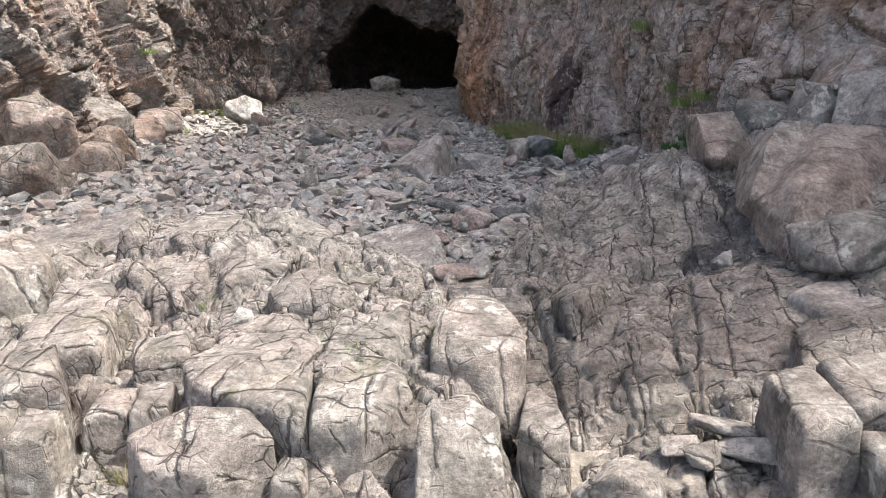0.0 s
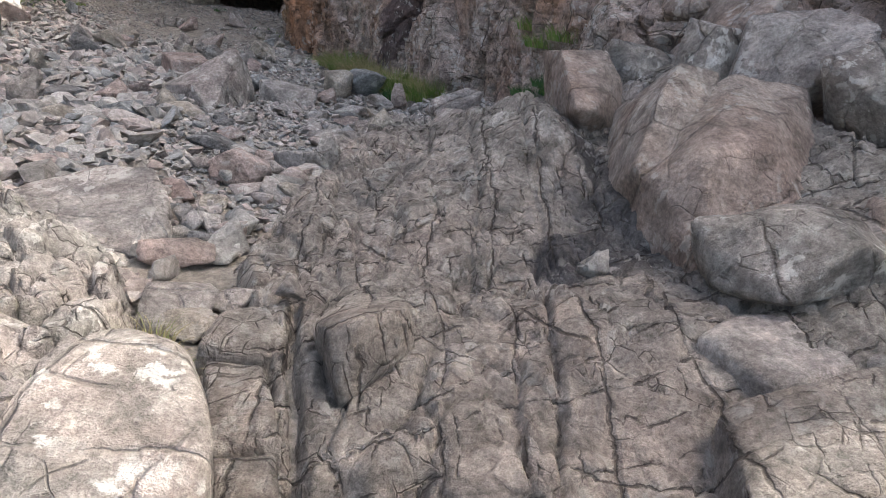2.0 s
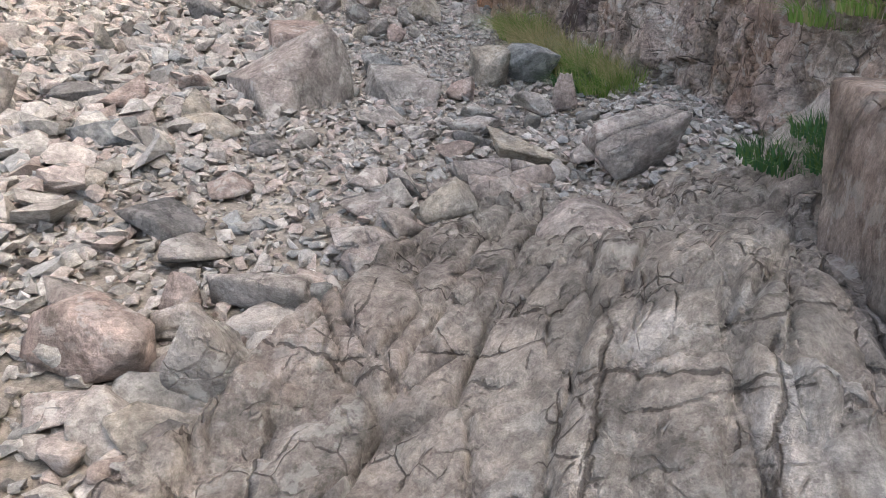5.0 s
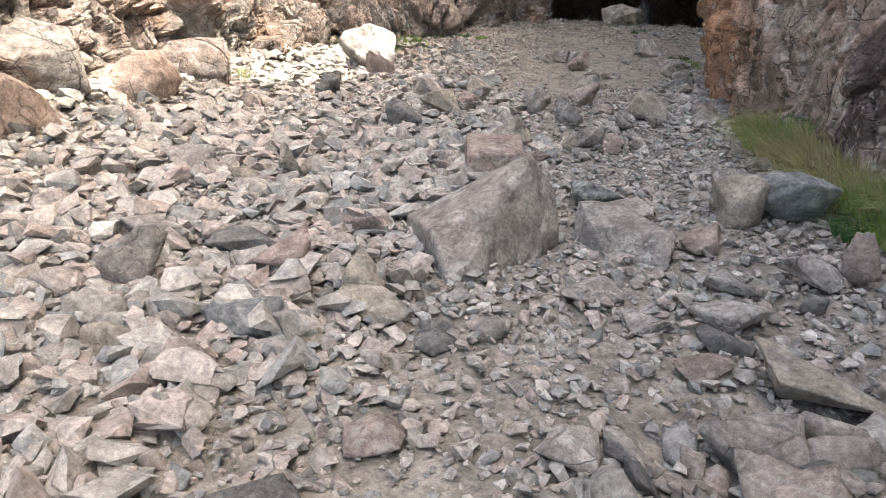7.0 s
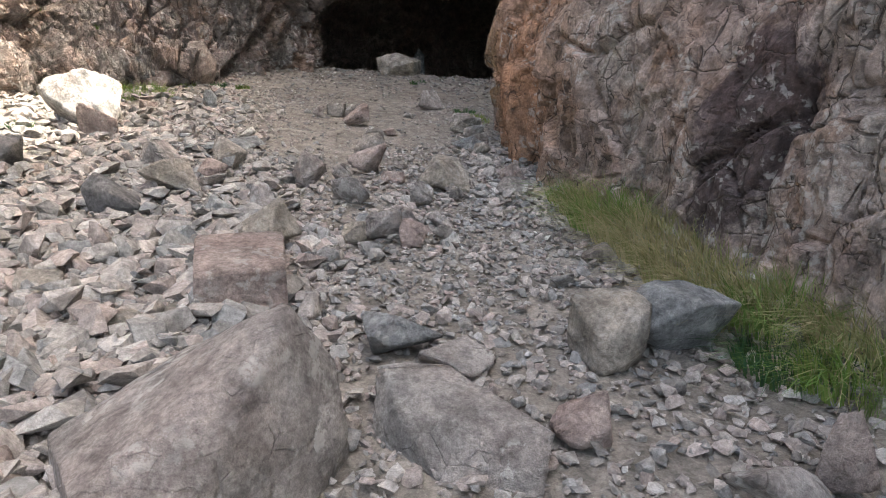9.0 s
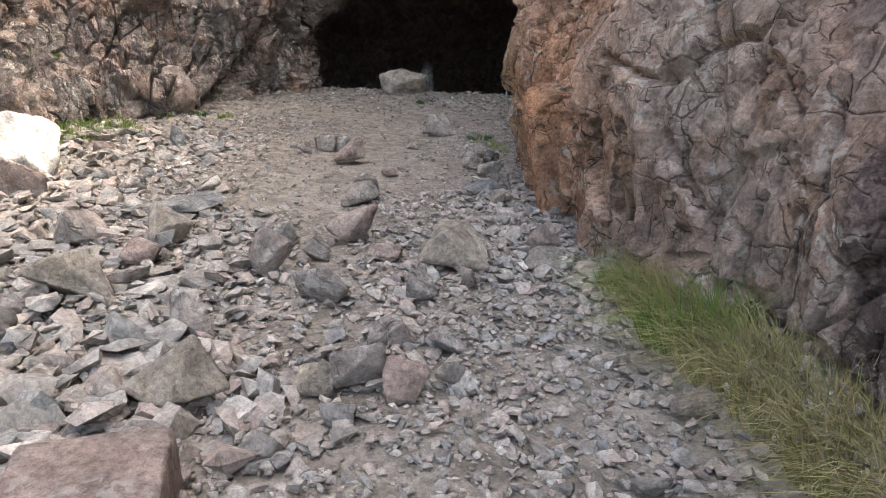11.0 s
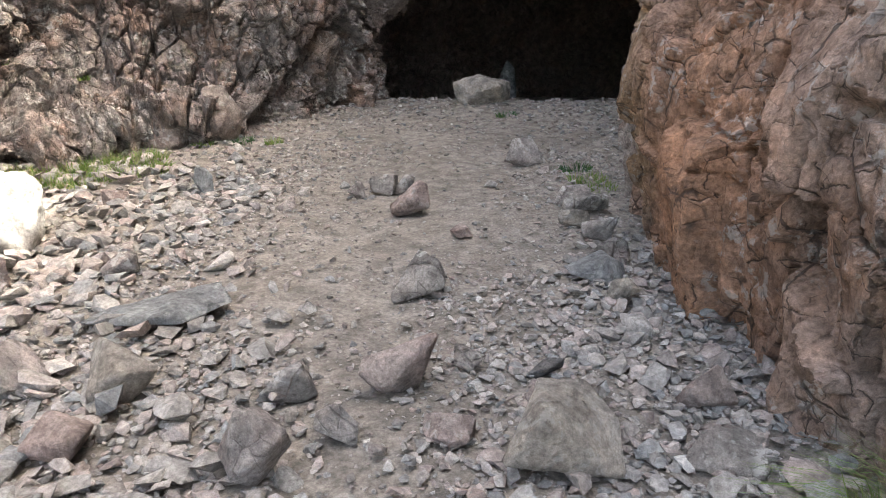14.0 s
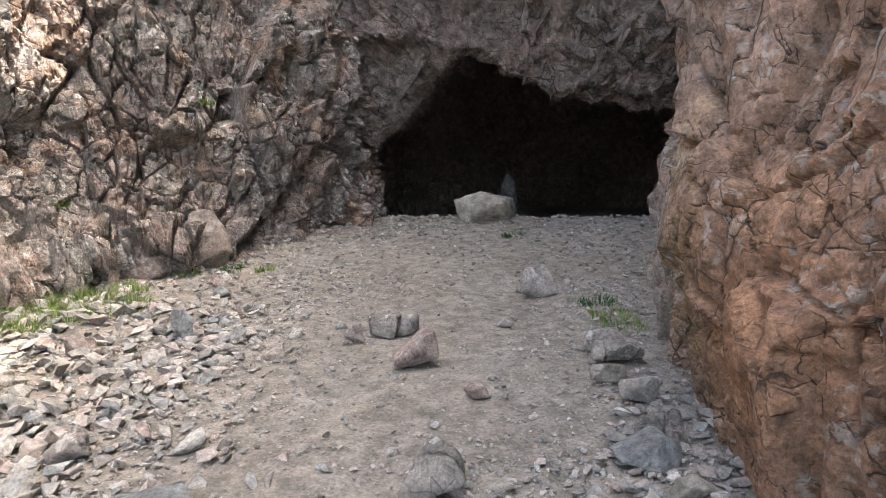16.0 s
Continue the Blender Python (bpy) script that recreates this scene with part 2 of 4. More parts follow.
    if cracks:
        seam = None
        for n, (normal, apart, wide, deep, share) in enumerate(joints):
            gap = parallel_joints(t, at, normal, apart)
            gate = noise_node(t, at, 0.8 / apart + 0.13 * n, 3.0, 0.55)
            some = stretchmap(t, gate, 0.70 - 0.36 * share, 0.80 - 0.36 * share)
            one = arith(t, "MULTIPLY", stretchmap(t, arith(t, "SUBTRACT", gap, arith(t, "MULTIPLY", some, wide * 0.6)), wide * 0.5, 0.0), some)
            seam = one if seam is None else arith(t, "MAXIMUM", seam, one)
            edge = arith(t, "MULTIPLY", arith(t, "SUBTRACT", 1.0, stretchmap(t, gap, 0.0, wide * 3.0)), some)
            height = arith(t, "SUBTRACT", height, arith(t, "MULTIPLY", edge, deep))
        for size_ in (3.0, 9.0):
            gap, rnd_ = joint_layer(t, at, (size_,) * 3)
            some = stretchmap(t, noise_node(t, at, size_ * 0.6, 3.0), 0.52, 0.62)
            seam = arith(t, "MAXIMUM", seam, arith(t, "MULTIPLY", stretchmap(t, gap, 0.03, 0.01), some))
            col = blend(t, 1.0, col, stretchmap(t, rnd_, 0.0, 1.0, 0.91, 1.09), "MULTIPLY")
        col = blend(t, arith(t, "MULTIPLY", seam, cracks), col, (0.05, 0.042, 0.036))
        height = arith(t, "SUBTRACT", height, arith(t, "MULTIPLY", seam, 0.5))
    bs = node(t, "BsdfPrincipled", Roughness=0.9)
    bs.inputs["Specular IOR Level"].default_value = 0.25
    bp = node(t, "Bump", Strength=1.0, Distance=0.045 * pits)
    t.links.new(height, bp.inputs["Height"])
    t.links.new(bp.outputs[0], bs.inputs["Normal"])
    t.links.new(col, bs.inputs["Base Color"])
    out = t.nodes.new("ShaderNodeOutputMaterial")
    t.links.new(bs.outputs[0], out.inputs[0])
    return m


GREY, BLUE = (0.335, 0.30, 0.268), (0.33, 0.335, 0.33)
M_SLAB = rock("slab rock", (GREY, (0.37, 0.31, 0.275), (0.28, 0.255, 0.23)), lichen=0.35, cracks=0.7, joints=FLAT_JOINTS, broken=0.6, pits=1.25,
              stains=(((1.86, 4.62, 0.05), (0.20, 0.22, 0.5), (0.07, 0.073, 0.08), 0.85, 0.12), ((2.12, 4.75, 0.2), (0.22, 0.4, 0.5), (0.09, 0.093, 0.098), 0.75, 0.3), ((2.25, 5.4, 0.4), (0.10, 0.4, 0.5), (0.05, 0.05, 0.052), 0.8, 0.2),
                      ((1.99, 5.64, 0.5), (0.05, 0.14, 0.2), (0.6, 0.6, 0.57), 0.4, 0.12),
                      ((2.07, 5.64, 0.5), (0.04, 0.16, 0.2), (0.6, 0.6, 0.57), 0.4, 0.12),
                      ((1.81, 5.93, 0.4), (0.05, 0.05, 0.2), (0.6, 0.6, 0.57), 0.4, 0.12),
                      ((1.55, 5.68, 0.25), (0.05, 0.04, 0.2), (0.6, 0.6, 0.57), 0.4, 0.12),
                      ((1.59, 5.84, 0.2), (0.05, 0.03, 0.2), (0.6, 0.6, 0.57), 0.4, 0.12),
                      ((2.0, 5.94, 0.6), (0.06, 0.03, 0.2), (0.6, 0.6, 0.57), 0.4, 0.12),
                      ((2.06, 5.75, 0.5), (0.06, 0.04, 0.2), (0.6, 0.6, 0.57), 0.4, 0.12)))
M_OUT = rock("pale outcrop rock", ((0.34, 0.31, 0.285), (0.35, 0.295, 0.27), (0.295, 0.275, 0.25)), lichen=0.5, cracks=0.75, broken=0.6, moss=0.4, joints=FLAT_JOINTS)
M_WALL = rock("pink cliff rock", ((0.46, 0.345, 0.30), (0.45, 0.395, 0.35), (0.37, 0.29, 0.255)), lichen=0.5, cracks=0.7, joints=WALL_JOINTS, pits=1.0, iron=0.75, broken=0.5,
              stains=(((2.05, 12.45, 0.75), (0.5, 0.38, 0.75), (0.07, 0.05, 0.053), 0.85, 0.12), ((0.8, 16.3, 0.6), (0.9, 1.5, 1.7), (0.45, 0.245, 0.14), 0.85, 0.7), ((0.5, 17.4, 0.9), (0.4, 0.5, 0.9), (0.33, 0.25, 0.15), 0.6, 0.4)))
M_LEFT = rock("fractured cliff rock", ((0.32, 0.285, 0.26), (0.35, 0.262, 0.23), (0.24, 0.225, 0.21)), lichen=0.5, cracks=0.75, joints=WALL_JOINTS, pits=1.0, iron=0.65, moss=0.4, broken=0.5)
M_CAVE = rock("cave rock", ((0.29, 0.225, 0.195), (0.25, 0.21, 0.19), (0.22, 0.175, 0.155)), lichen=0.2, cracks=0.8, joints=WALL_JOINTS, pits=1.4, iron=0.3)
STONE_TONES = ((0.21, 0.195, 0.18), (0.38, 0.35, 0.32), (0.39, 0.32, 0.29), (0.32, 0.295, 0.27), (0.26, 0.262, 0.258), (0.44, 0.405, 0.37), (0.35, 0.28, 0.25), (0.50, 0.475, 0.44))
M_STONE = rock("loose stone", STONE_TONES, lichen=0.25, cracks=0.0, pits=0.6, island="object")
M_GRAVEL = rock("gravel stone", STONE_TONES, cracks=0.0, pits=0.35, island="random", broken=0.0)
M_BOULDER = rock("boulder rock", ((0.43, 0.365, 0.335), (0.42, 0.385, 0.355), (0.375, 0.345, 0.32)), lichen=0.7, cracks=0.15, joints=WALL_JOINTS[:1], broken=0.35)
M_PALE = rock("pale boulder rock", ((0.34, 0.31, 0.28), (0.35, 0.295, 0.265), (0.305, 0.285, 0.26)), lichen=0.8, cracks=0.4, joints=FLAT_JOINTS[:2], broken=0.4)
M_BLUSH = rock("blush boulder rock", ((0.40, 0.305, 0.262), (0.39, 0.335, 0.295), (0.33, 0.26, 0.225)), lichen=0.4, cracks=0.3, joints=WALL_JOINTS[:1], iron=0.4, broken=0.4)
M_BLUE = rock("blue grey stone", (BLUE, (0.245, 0.25, 0.25), (0.31, 0.31, 0.305)), lichen=0.4, cracks=0.0)
M_RED = rock("reddish stone", ((0.41, 0.305, 0.27), (0.42, 0.345, 0.31), (0.385, 0.32, 0.285)), lichen=0.4, cracks=0.0)
M_TAN = rock("tan stone", ((0.44, 0.38, 0.31), (0.42, 0.37, 0.32), (0.39, 0.355, 0.315)), lichen=0.3, cracks=0.0)
M_DARK = rock("dark stone", ((0.17, 0.166, 0.163), (0.22, 0.208, 0.20), (0.19, 0.183, 0.18)), lichen=0.2, cracks=0.0)
M_WHITE = rock("whitish lichen rock", ((0.55, 0.53, 0.50), (0.48, 0.45, 0.42), (0.42, 0.36, 0.33)), lichen=0.8, cracks=0.0)
M_SOIL = rock("dusty gravel soil", ((0.27, 0.235, 0.20), (0.31, 0.275, 0.24), (0.24, 0.215, 0.185)), cracks=0.0, pits=0.5, broken=0.0)


def grass_material(name, tones):
    m, t = nodes_of(name)
    geo = t.nodes.new("ShaderNodeNewGeometry")
    cr = t.nodes.new("ShaderNodeValToRGB")
    while len(cr.color_ramp.elements) < len(tones):
        cr.color_ramp.elements.new(0.5)
    for k, c in enumerate(tones):
        cr.color_ramp.elements[k].position = k / (len(tones) - 1)
        cr.color_ramp.elements[k].color = (*c, 1)
    t.links.new(geo.outputs["Random Per Island"], cr.inputs[0])
    bs = node(t, "BsdfPrincipled", Roughness=0.6)
    bs.inputs["Specular IOR Level"].default_value = 0.3
    tr = node(t, "BsdfTranslucent")
    mx = node(t, "MixShader", Fac=0.3)
    t.links.new(cr.outputs[0], bs.inputs["Base Color"])
    t.links.new(cr.outputs[0], tr.inputs[0])
    t.links.new(bs.outputs[0], mx.inputs[1])
    t.links.new(tr.outputs[0], mx.inputs[2])
    out = t.nodes.new("ShaderNodeOutputMaterial")
    t.links.new(mx.outputs[0], out.inputs[0])
    return m


M_GRASS = grass_material("green grass", ((0.10, 0.20, 0.045), (0.15, 0.27, 0.06), (0.20, 0.28, 0.08), (0.36, 0.33, 0.18)))
M_DRY = grass_material("dry grass", ((0.40, 0.35, 0.20), (0.18, 0.23, 0.08), (0.46, 0.39, 0.24), (0.30, 0.29, 0.13)))
M_LEAF = grass_material("dark green leaves", ((0.035, 0.10, 0.05), (0.05, 0.13, 0.05), (0.08, 0.15, 0.04)))


# ---- mesh helpers ----
def mesh_from(name, verts, faces, material, smooth=False):
    """One mesh from an (n, 3) array and an (m, 3 or 4) array."""
    me = bpy.data.meshes.new(name)
    verts, faces = np.asarray(verts, np.float32), np.asarray(faces, np.int32)
    k = faces.shape[1]
    me.vertices.add(len(verts))
    me.vertices.foreach_set("co", verts.ravel())
    me.loops.add(faces.size)
    me.loops.foreach_set("vertex_index", faces.ravel())
    me.polygons.add(len(faces))
    me.polygons.foreach_set("loop_start", np.arange(0, faces.size, k, dtype=np.int32))
    me.polygons.foreach_set("loop_total", np.full(len(faces), k, np.int32))
    me.polygons.foreach_set("use_smooth", np.full(len(faces), smooth))
    me.update(calc_edges=True)
    me.validate()
    me.materials.append(material)
    return me


def grid_faces(n, m):
    a = np.arange(n * m).reshape(n, m)
    return np.stack((a[:-1, :-1], a[1:, :-1], a[1:, 1:], a[:-1, 1:]), -1).reshape(-1, 4)


def grid_normals(P):
    du, dv = np.gradient(P, axis=0), np.gradient(P, axis=1)
    n = np.cross(du, dv)
    return n / np.maximum(np.linalg.norm(n, axis=2, keepdims=True), 1e-9)


def resample(points, steps):
    """A smooth line through 2D corner points at even steps, with steps points."""
    p = np.array(points, float)
    d = np.concatenate(([0], np.cumsum(np.linalg.norm(np.diff(p, axis=0), axis=1))))
    s = np.linspace(0, d[-1], steps)
    q = np.stack([np.interp(s, d, p[:, k]) for k in range(p.shape[1])], 1)
    w = max(1, steps // 60)
    kernel = np.ones(2 * w + 1) / (2 * w + 1)
    pad = np.concatenate((np.repeat(q[:1], w, 0), q, np.repeat(q[-1:], w, 0)))
    return np.stack([np.convolve(pad[:, k], kernel, "valid") for k in range(q.shape[1])], 1)


# ---- plan ----
LEFT_BASE = [(-9.5, -3), (-7.0, 4.0), (-5.7, 7.5), (-5.1, 9.5), (-4.95, 11), (-5.4, 12.3), (-5.3, 14), (-5.5, 15.4), (-6.4, 16.6), (-7.0, 18.3), (-6.8, 20),
             (-6.2, 20.9), (-5.4, 21.4), (-4.9, 21.9), (-4.55, 22.6), (-4.4, 23.6), (-4.1, 24.6), (-4.0, 25.4)]
# South of y = 4 the line is unseen, added to shape the shadow.
RIGHT_BASE = [(16, -3.8), (8, -3.7), (6.2, -3.5), (5.6, -3.0), (5.2, 0.5), (4.6, 3.4), (3.75, 5.6), (3.2, 7.2), (3.05, 9), (2.8, 10.5), (2.4, 11.6), (2.05, 12.6), (1.65, 13.9), (1.45, 14.5),
              (1.12, 15.3), (0.86, 16.4), (0.62, 17.3), (0.52, 18.0), (0.5, 19.4), (1.3, 21.5), (1.6, 24.2), (1.6, 25.4)]


def floor_z(x, y):
    z = np.interp(y, [-40, 0, 2.5, 3.4, 3.9, 6, 9, 15, 18, 20, 22, 25, 27, 31, 45], [-3, -0.35, -0.5, -0.42, -0.22, -0.17, -0.23, -0.22, -0.17, -0.11, -0.02, 0.16, -0.25, -0.7, -0.7])
    left = np.interp(y, [p[1] for p in LEFT_BASE], [p[0] for p in LEFT_BASE])
    z = z + 0.3 * np.clip(1 - (x - left) / 1.5, 0, 1.5) ** 2 * ramp(y, 6, 10) * (1 - 0.7 * ramp(y, 16, 19)) * (1 - ramp(y, 22, 24.5))
    z = z + 0.22 * bump(x, y, 2.2, 12.4, 0.5, 2.0, 0.32) + 0.35 * bump(x, y, 2.75, 8.6, 0.6, 1.6) + 0.10 * bump(x, y, 1.2, 7.3, 0.5, 0.7)
    return z


def ground_z(x, y):
    """The floor with its small unevenness."""
    p = np.stack((x, y, 0 * x), 1)
    near = (1 - ramp(np.abs(x), 9, 14)) * (1 - ramp(np.abs(y - 14), 18, 24))
    return floor_z(x, y) + near * (0.07 * fbm(p * 1.1, 5) + 0.03 * fbm(p * 6, 6, 3)) + (1 - near) * 1.5 * fbm(p * 0.03, 9)


def groove(x, line, wide):
    return np.exp(-((x - line) / wide) ** 2)


def slab_z(x, y):
    """A tilted slab that steepens at its lower end, with a raised shoulder, a smooth lump and a few long joints."""
    z = -0.10 + 0.10 * (y - 3.9) + 0.13 * (x - 0.9) - 0.25 * np.clip(3.7 - y, 0, 0.7)
    z = z + 0.36 * bump(x, y, 2.0, 5.95, 0.36, 0.62) - 0.06 * bump(x, y, 1.65, 4.4, 0.5, 0.3) - 0.03 * bump(x, y, 1.9, 4.6, 0.3, 0.2)
    z = z + 0.07 * knoll(x, y, 1.05, 3.35, 0.32, 0.25, 0.3, 2.0) + 0.05 * knoll(x, y, 1.2, 5.0, 0.28, 0.25, 0.2, 2.0) + 0.05 * knoll(x, y, 0.75, 5.1, 0.2, 0.3, 0.1, 2.0)
    wave = 0.008 * np.sin(9 * y) + 0.006 * np.sin(23 * y + 1)
    first = np.where(y < 4.1, 1.56 + 0.27 * (y - 4.1), 1.56 + 0.26 * (y - 4.1)) + wave
    second, third, fourth = 1.86 + 0.13 * (y - 5.4) + wave, 1.58 + 0.16 * (y - 5.4) - wave, 1.15 + 0.2 * (y - 5.4) + wave
    upper = ramp(y, 4.45, 4.6)
    z = z - 0.06 * groove(x, first, 0.013) * (1 - ramp(y, 4.6, 4.8)) - 0.035 * upper * (groove(x, second, 0.013) + groove(x, third, 0.01) + groove(x, fourth, 0.01))
    z = z - 0.12 * groove(x, 0.6 + wave, 0.022) * (1 - ramp(y, 4.3, 4.6))
    ledge = 4.42 - 0.06 * (x - 0.8) + 0.03 * np.sin(8 * x)
    z = z - 0.05 * groove(y, ledge, 0.018) * ramp(x, 0.6, 0.7) * (1 - ramp(x, 2.1, 2.2)) + 0.03 * (1 - ramp(y, ledge - 0.03, ledge + 0.02)) * ramp(x, 0.7, 0.9)
    z = z - 0.05 * groove(y, 3.08 + 0.12 * (x - 1.0) + 0.03 * np.sin(7 * x), 0.02) - 0.04 * groove(y, 5.35 + 0.25 * (x - 1.5) + 0.03 * np.sin(9 * x), 0.014) * ramp(x, 1.0, 1.1)
    z = z + 0.38 * np.clip(x - 2.25, 0, 1.0) * (1 - 0.6 * ramp(y, 6.4, 7.4)) - 0.18 * ramp(y, 6.5, 7.6) * (1 - ramp(x, 1.8, 2.6)) - 1.1 * np.clip(y - 7.35, 0, 9)
    edge = np.interp(y, [1.5, 3.3, 4.9, 6.0, 6.6, 7.4, 8.5], [0.5, 0.55, 0.30, 0.75, 1.0, 1.25, 1.9])
    z = z - 1.0 * np.clip(edge + 0.1 - x, 0, 9) ** 0.8
    return z - 0.35 * np.clip(2.2 - y, 0, 9)


def outcrop_z(x, y):
    z = -0.20 + 0.10 * (y - 2.2) + 0.20 * bump(x, y, -1.4, 4.7, 0.8, 0.55) + 0.08 * bump(x, y, -0.6, 3.5, 0.5, 0.5)
    z = z + 0.12 * knoll(x, y, -0.75, 2.9, 0.5, 0.38, -0.3) - 0.15 * bump(x, y, -1.4, 2.85, 0.2, 0.25)
    back = np.interp(x, [-4, -2.6, -1.6, -0.6, 0.5], [4.6, 5.0, 5.45, 5.0, 3.9])
    z = z - 1.3 * np.clip(y - back, 0, 9) - 1.4 * np.clip(x - (0.2 - 0.25 * np.clip(y - 3.4, 0, 9)), 0, 9) ** 0.8
    return z - 0.5 * np.clip(-3.0 - x, 0, 9) - 0.4 * np.clip(2.4 - y, 0, 9)


# ---- ground, one sheet ----
def build_ground():
    xs = np.unique(np.concatenate((-np.geomspace(7, 900, 26), np.linspace(-7, 4, 140), np.geomspace(4, 900, 26))))
    ys = np.unique(np.concatenate((-np.geomspace(1, 900, 30), np.linspace(-1, 32, 300), np.geomspace(32, 900, 22))))
    X, Y = np.meshgrid(xs, ys, indexing="ij")
    x, y = X.ravel(), Y.ravel()
    z = ground_z(x, y)
    ob = new("ground", mesh_from("ground", np.stack((x, y, z), 1), grid_faces(len(xs), len(ys)), M_SOIL, True))
    tagged(ob, "dusty grey-brown soil and fine gravel of a gully floor", "ground", kind="structure")


build_ground()


# ---- bedrock ----
SURFACES = {}


def on_surface(name, **near):
    """The point of a built rock surface nearest to the coordinates given."""
    P = SURFACES[name]
    d = sum((P[:, "xyz".index(k)] - v) ** 2 for k, v in near.items())
    return tuple(float(a) for a in P[int(np.argmin(d))])


def build_relief(name, label, xs, ys, height, layers, material, seed, stretch=(1, 1, 1), step=0.0):
    X, Y = np.meshgrid(xs, ys, indexing="ij")
    x, y = X.ravel(), Y.ravel()
    z = height(x, y)
    p = np.stack((x, y, z * 0.6), 1)
    z = z + fractured(p, seed, layers, stretch, 0.09, step, 0.25, 0.028) + 0.007 * fbm(p * 14, seed + 3, 3) + 0.004 * fbm(p * 34, seed + 5, 2)
    SURFACES[name] = np.stack((x, y, z), 1)
    ob = new(name, mesh_from(name, SURFACES[name], grid_faces(len(xs), len(ys)), material, True))
    tagged(ob, label, "rock", kind="structure")


build_relief("slab_outcrop", "cracked grey-brown bedrock slab with a dark wet hollow", np.linspace(0.2, 3.4, 330), np.linspace(2.0, 8.2, 590), slab_z,
             ((0.5, 0.055, 0.05), (0.21, 0.03, 0.045), (0.09, 0.012, 0.018)), M_SLAB, 21, (1.15, 0.85, 1), 0.7)
build_relief("pale_outcrop", "sunlit pale jointed bedrock outcrop with grass in cracks", np.linspace(-4.6, 0.95, 390), np.linspace(0.9, 5.85, 350), outcrop_z,
             ((0.55, 0.13, 0.16), (0.24, 0.06, 0.10), (0.11, 0.025, 0.03)), M_OUT, 77, (1.1, 1, 1), 0.9)


# ---- cliffs ----
def build_cliff(name, label, base, tops, material, seed, steps, side, lean, layers, stretch, seams, focus):
    """A cliff that stands on a line of the plan, rises to its top and runs back on a plateau. side: 1 if the rock lies to the right of the line."""
    line = resample(base, 6000)
    weight = np.cumsum(np.where((line[:, 1] > focus[0]) & (line[:, 1] < focus[1]), 3.0, 1.0))
    line = line[np.searchsorted(weight, np.linspace(weight[0], weight[-1], steps))]
    tang = np.gradient(line, axis=0)
    tang /= np.linalg.norm(tang, axis=1, keepdims=True)
    back = np.stack((tang[:, 1], -tang[:, 0]), 1) * side
    w = 45
    pad = np.concatenate((np.repeat(back[:1], w, 0), back, np.repeat(back[-1:], w, 0)))
    kernel = np.ones(2 * w + 1) / (2 * w + 1)
    back = np.stack([np.convolve(pad[:, k], kernel, "valid") for k in range(2)], 1)
    back /= np.linalg.norm(back, axis=1, keepdims=True)
    H = np.interp(line[:, 1], [a for a, _ in tops], [b for _, b in tops])
    low = np.concatenate((np.arange(-0.5, 2.4, 0.026), np.arange(2.4, 4.0, 0.045)))
    v = np.concatenate((low, np.linspace(4.05, 5.0, 14)))
    rows = len(v) + 10
    P = np.zeros((steps, rows, 3))
    for j in range(rows):
        if j < len(v):
            t = (v[j] - 4.0) / 1.0
            z = np.full(steps, v[j]) if v[j] <= 4.0 else 4.0 + (H - 4.0) * t
            d = lean(v[j], line[:, 1]) if v[j] <= 4.0 else lean(4.0, line[:, 1]) + 0.04 * (z - 4.0)
        else:
            k = j - len(v) + 1
            z = H - 0.02 * k * k
            d = lean(4.0, line[:, 1]) + 0.04 * (H - 4.0) + 0.25 * k ** 1.7
        P[:, j, :2] = line + back * np.asarray(d)[..., None]
        P[:, j, 2] = z
    N = grid_normals(P)
    if (N[steps // 2, 20, :2] @ back[steps // 2]) > 0:
        N = -N
    q = P.reshape(-1, 3)
    bed = q[:, 2] * 5.5 + (q[:, 0] - q[:, 1]) * 2.2 + 3.0 * fbm(q * 0.8, seed + 40, 3)
    beds = (0.5 - np.abs(bed - np.round(bed))) * 2 * ramp(fbm(q * 0.9, seed + 45, 2), -0.15, 0.2)
    rise = fractured(q, seed, layers, stretch, 0.16, 0.95, 0.12, 0.04) + 0.25 * fbm(q * 0.55, seed + 31, 3) + 0.01 * fbm(q * 12, seed + 3, 3) + seams * beds
    P = q + N.reshape(-1, 3) * rise[:, None]
    SURFACES[name] = P
    f = grid_faces(steps, rows)
    ob = new(name, mesh_from(name, P, f if side < 0 else f[:, ::-1], material))
    tagged(ob, label, "cliff", kind="structure")


def lean_right(z, y):
    """How far the right face lies back at a height: an overhanging foot near the cave, a broken slope towards the open end."""
    slope = np.interp(y, [-1, 2, 4, 6, 7.5, 9, 26], [0.1, 0.15, 0.55, 0.55, 0.2, 0.1, 0.05])
    belly = np.interp(y, [12, 14.5, 17, 20], [0.0, -0.28, -0.18, 0.0])
    return slope * min(max(z, 0), 2.3) + belly * math.exp(-((z - 1.0) / 0.7) ** 2)


def lean_left(z, y):
    slope = np.interp(y, [0, 8, 12, 15, 19, 21, 23, 26], [0.5, 0.35, 0.4, 0.3, 0.3, 0.25, 0.05, 0.0])
    foot = np.interp(y, [17, 19.5, 21.5, 22.5], [0.0, -0.6, -0.5, 0.0])
    return slope * max(z, 0) + foot * math.exp(-((z - 0.2) / 0.45) ** 2)


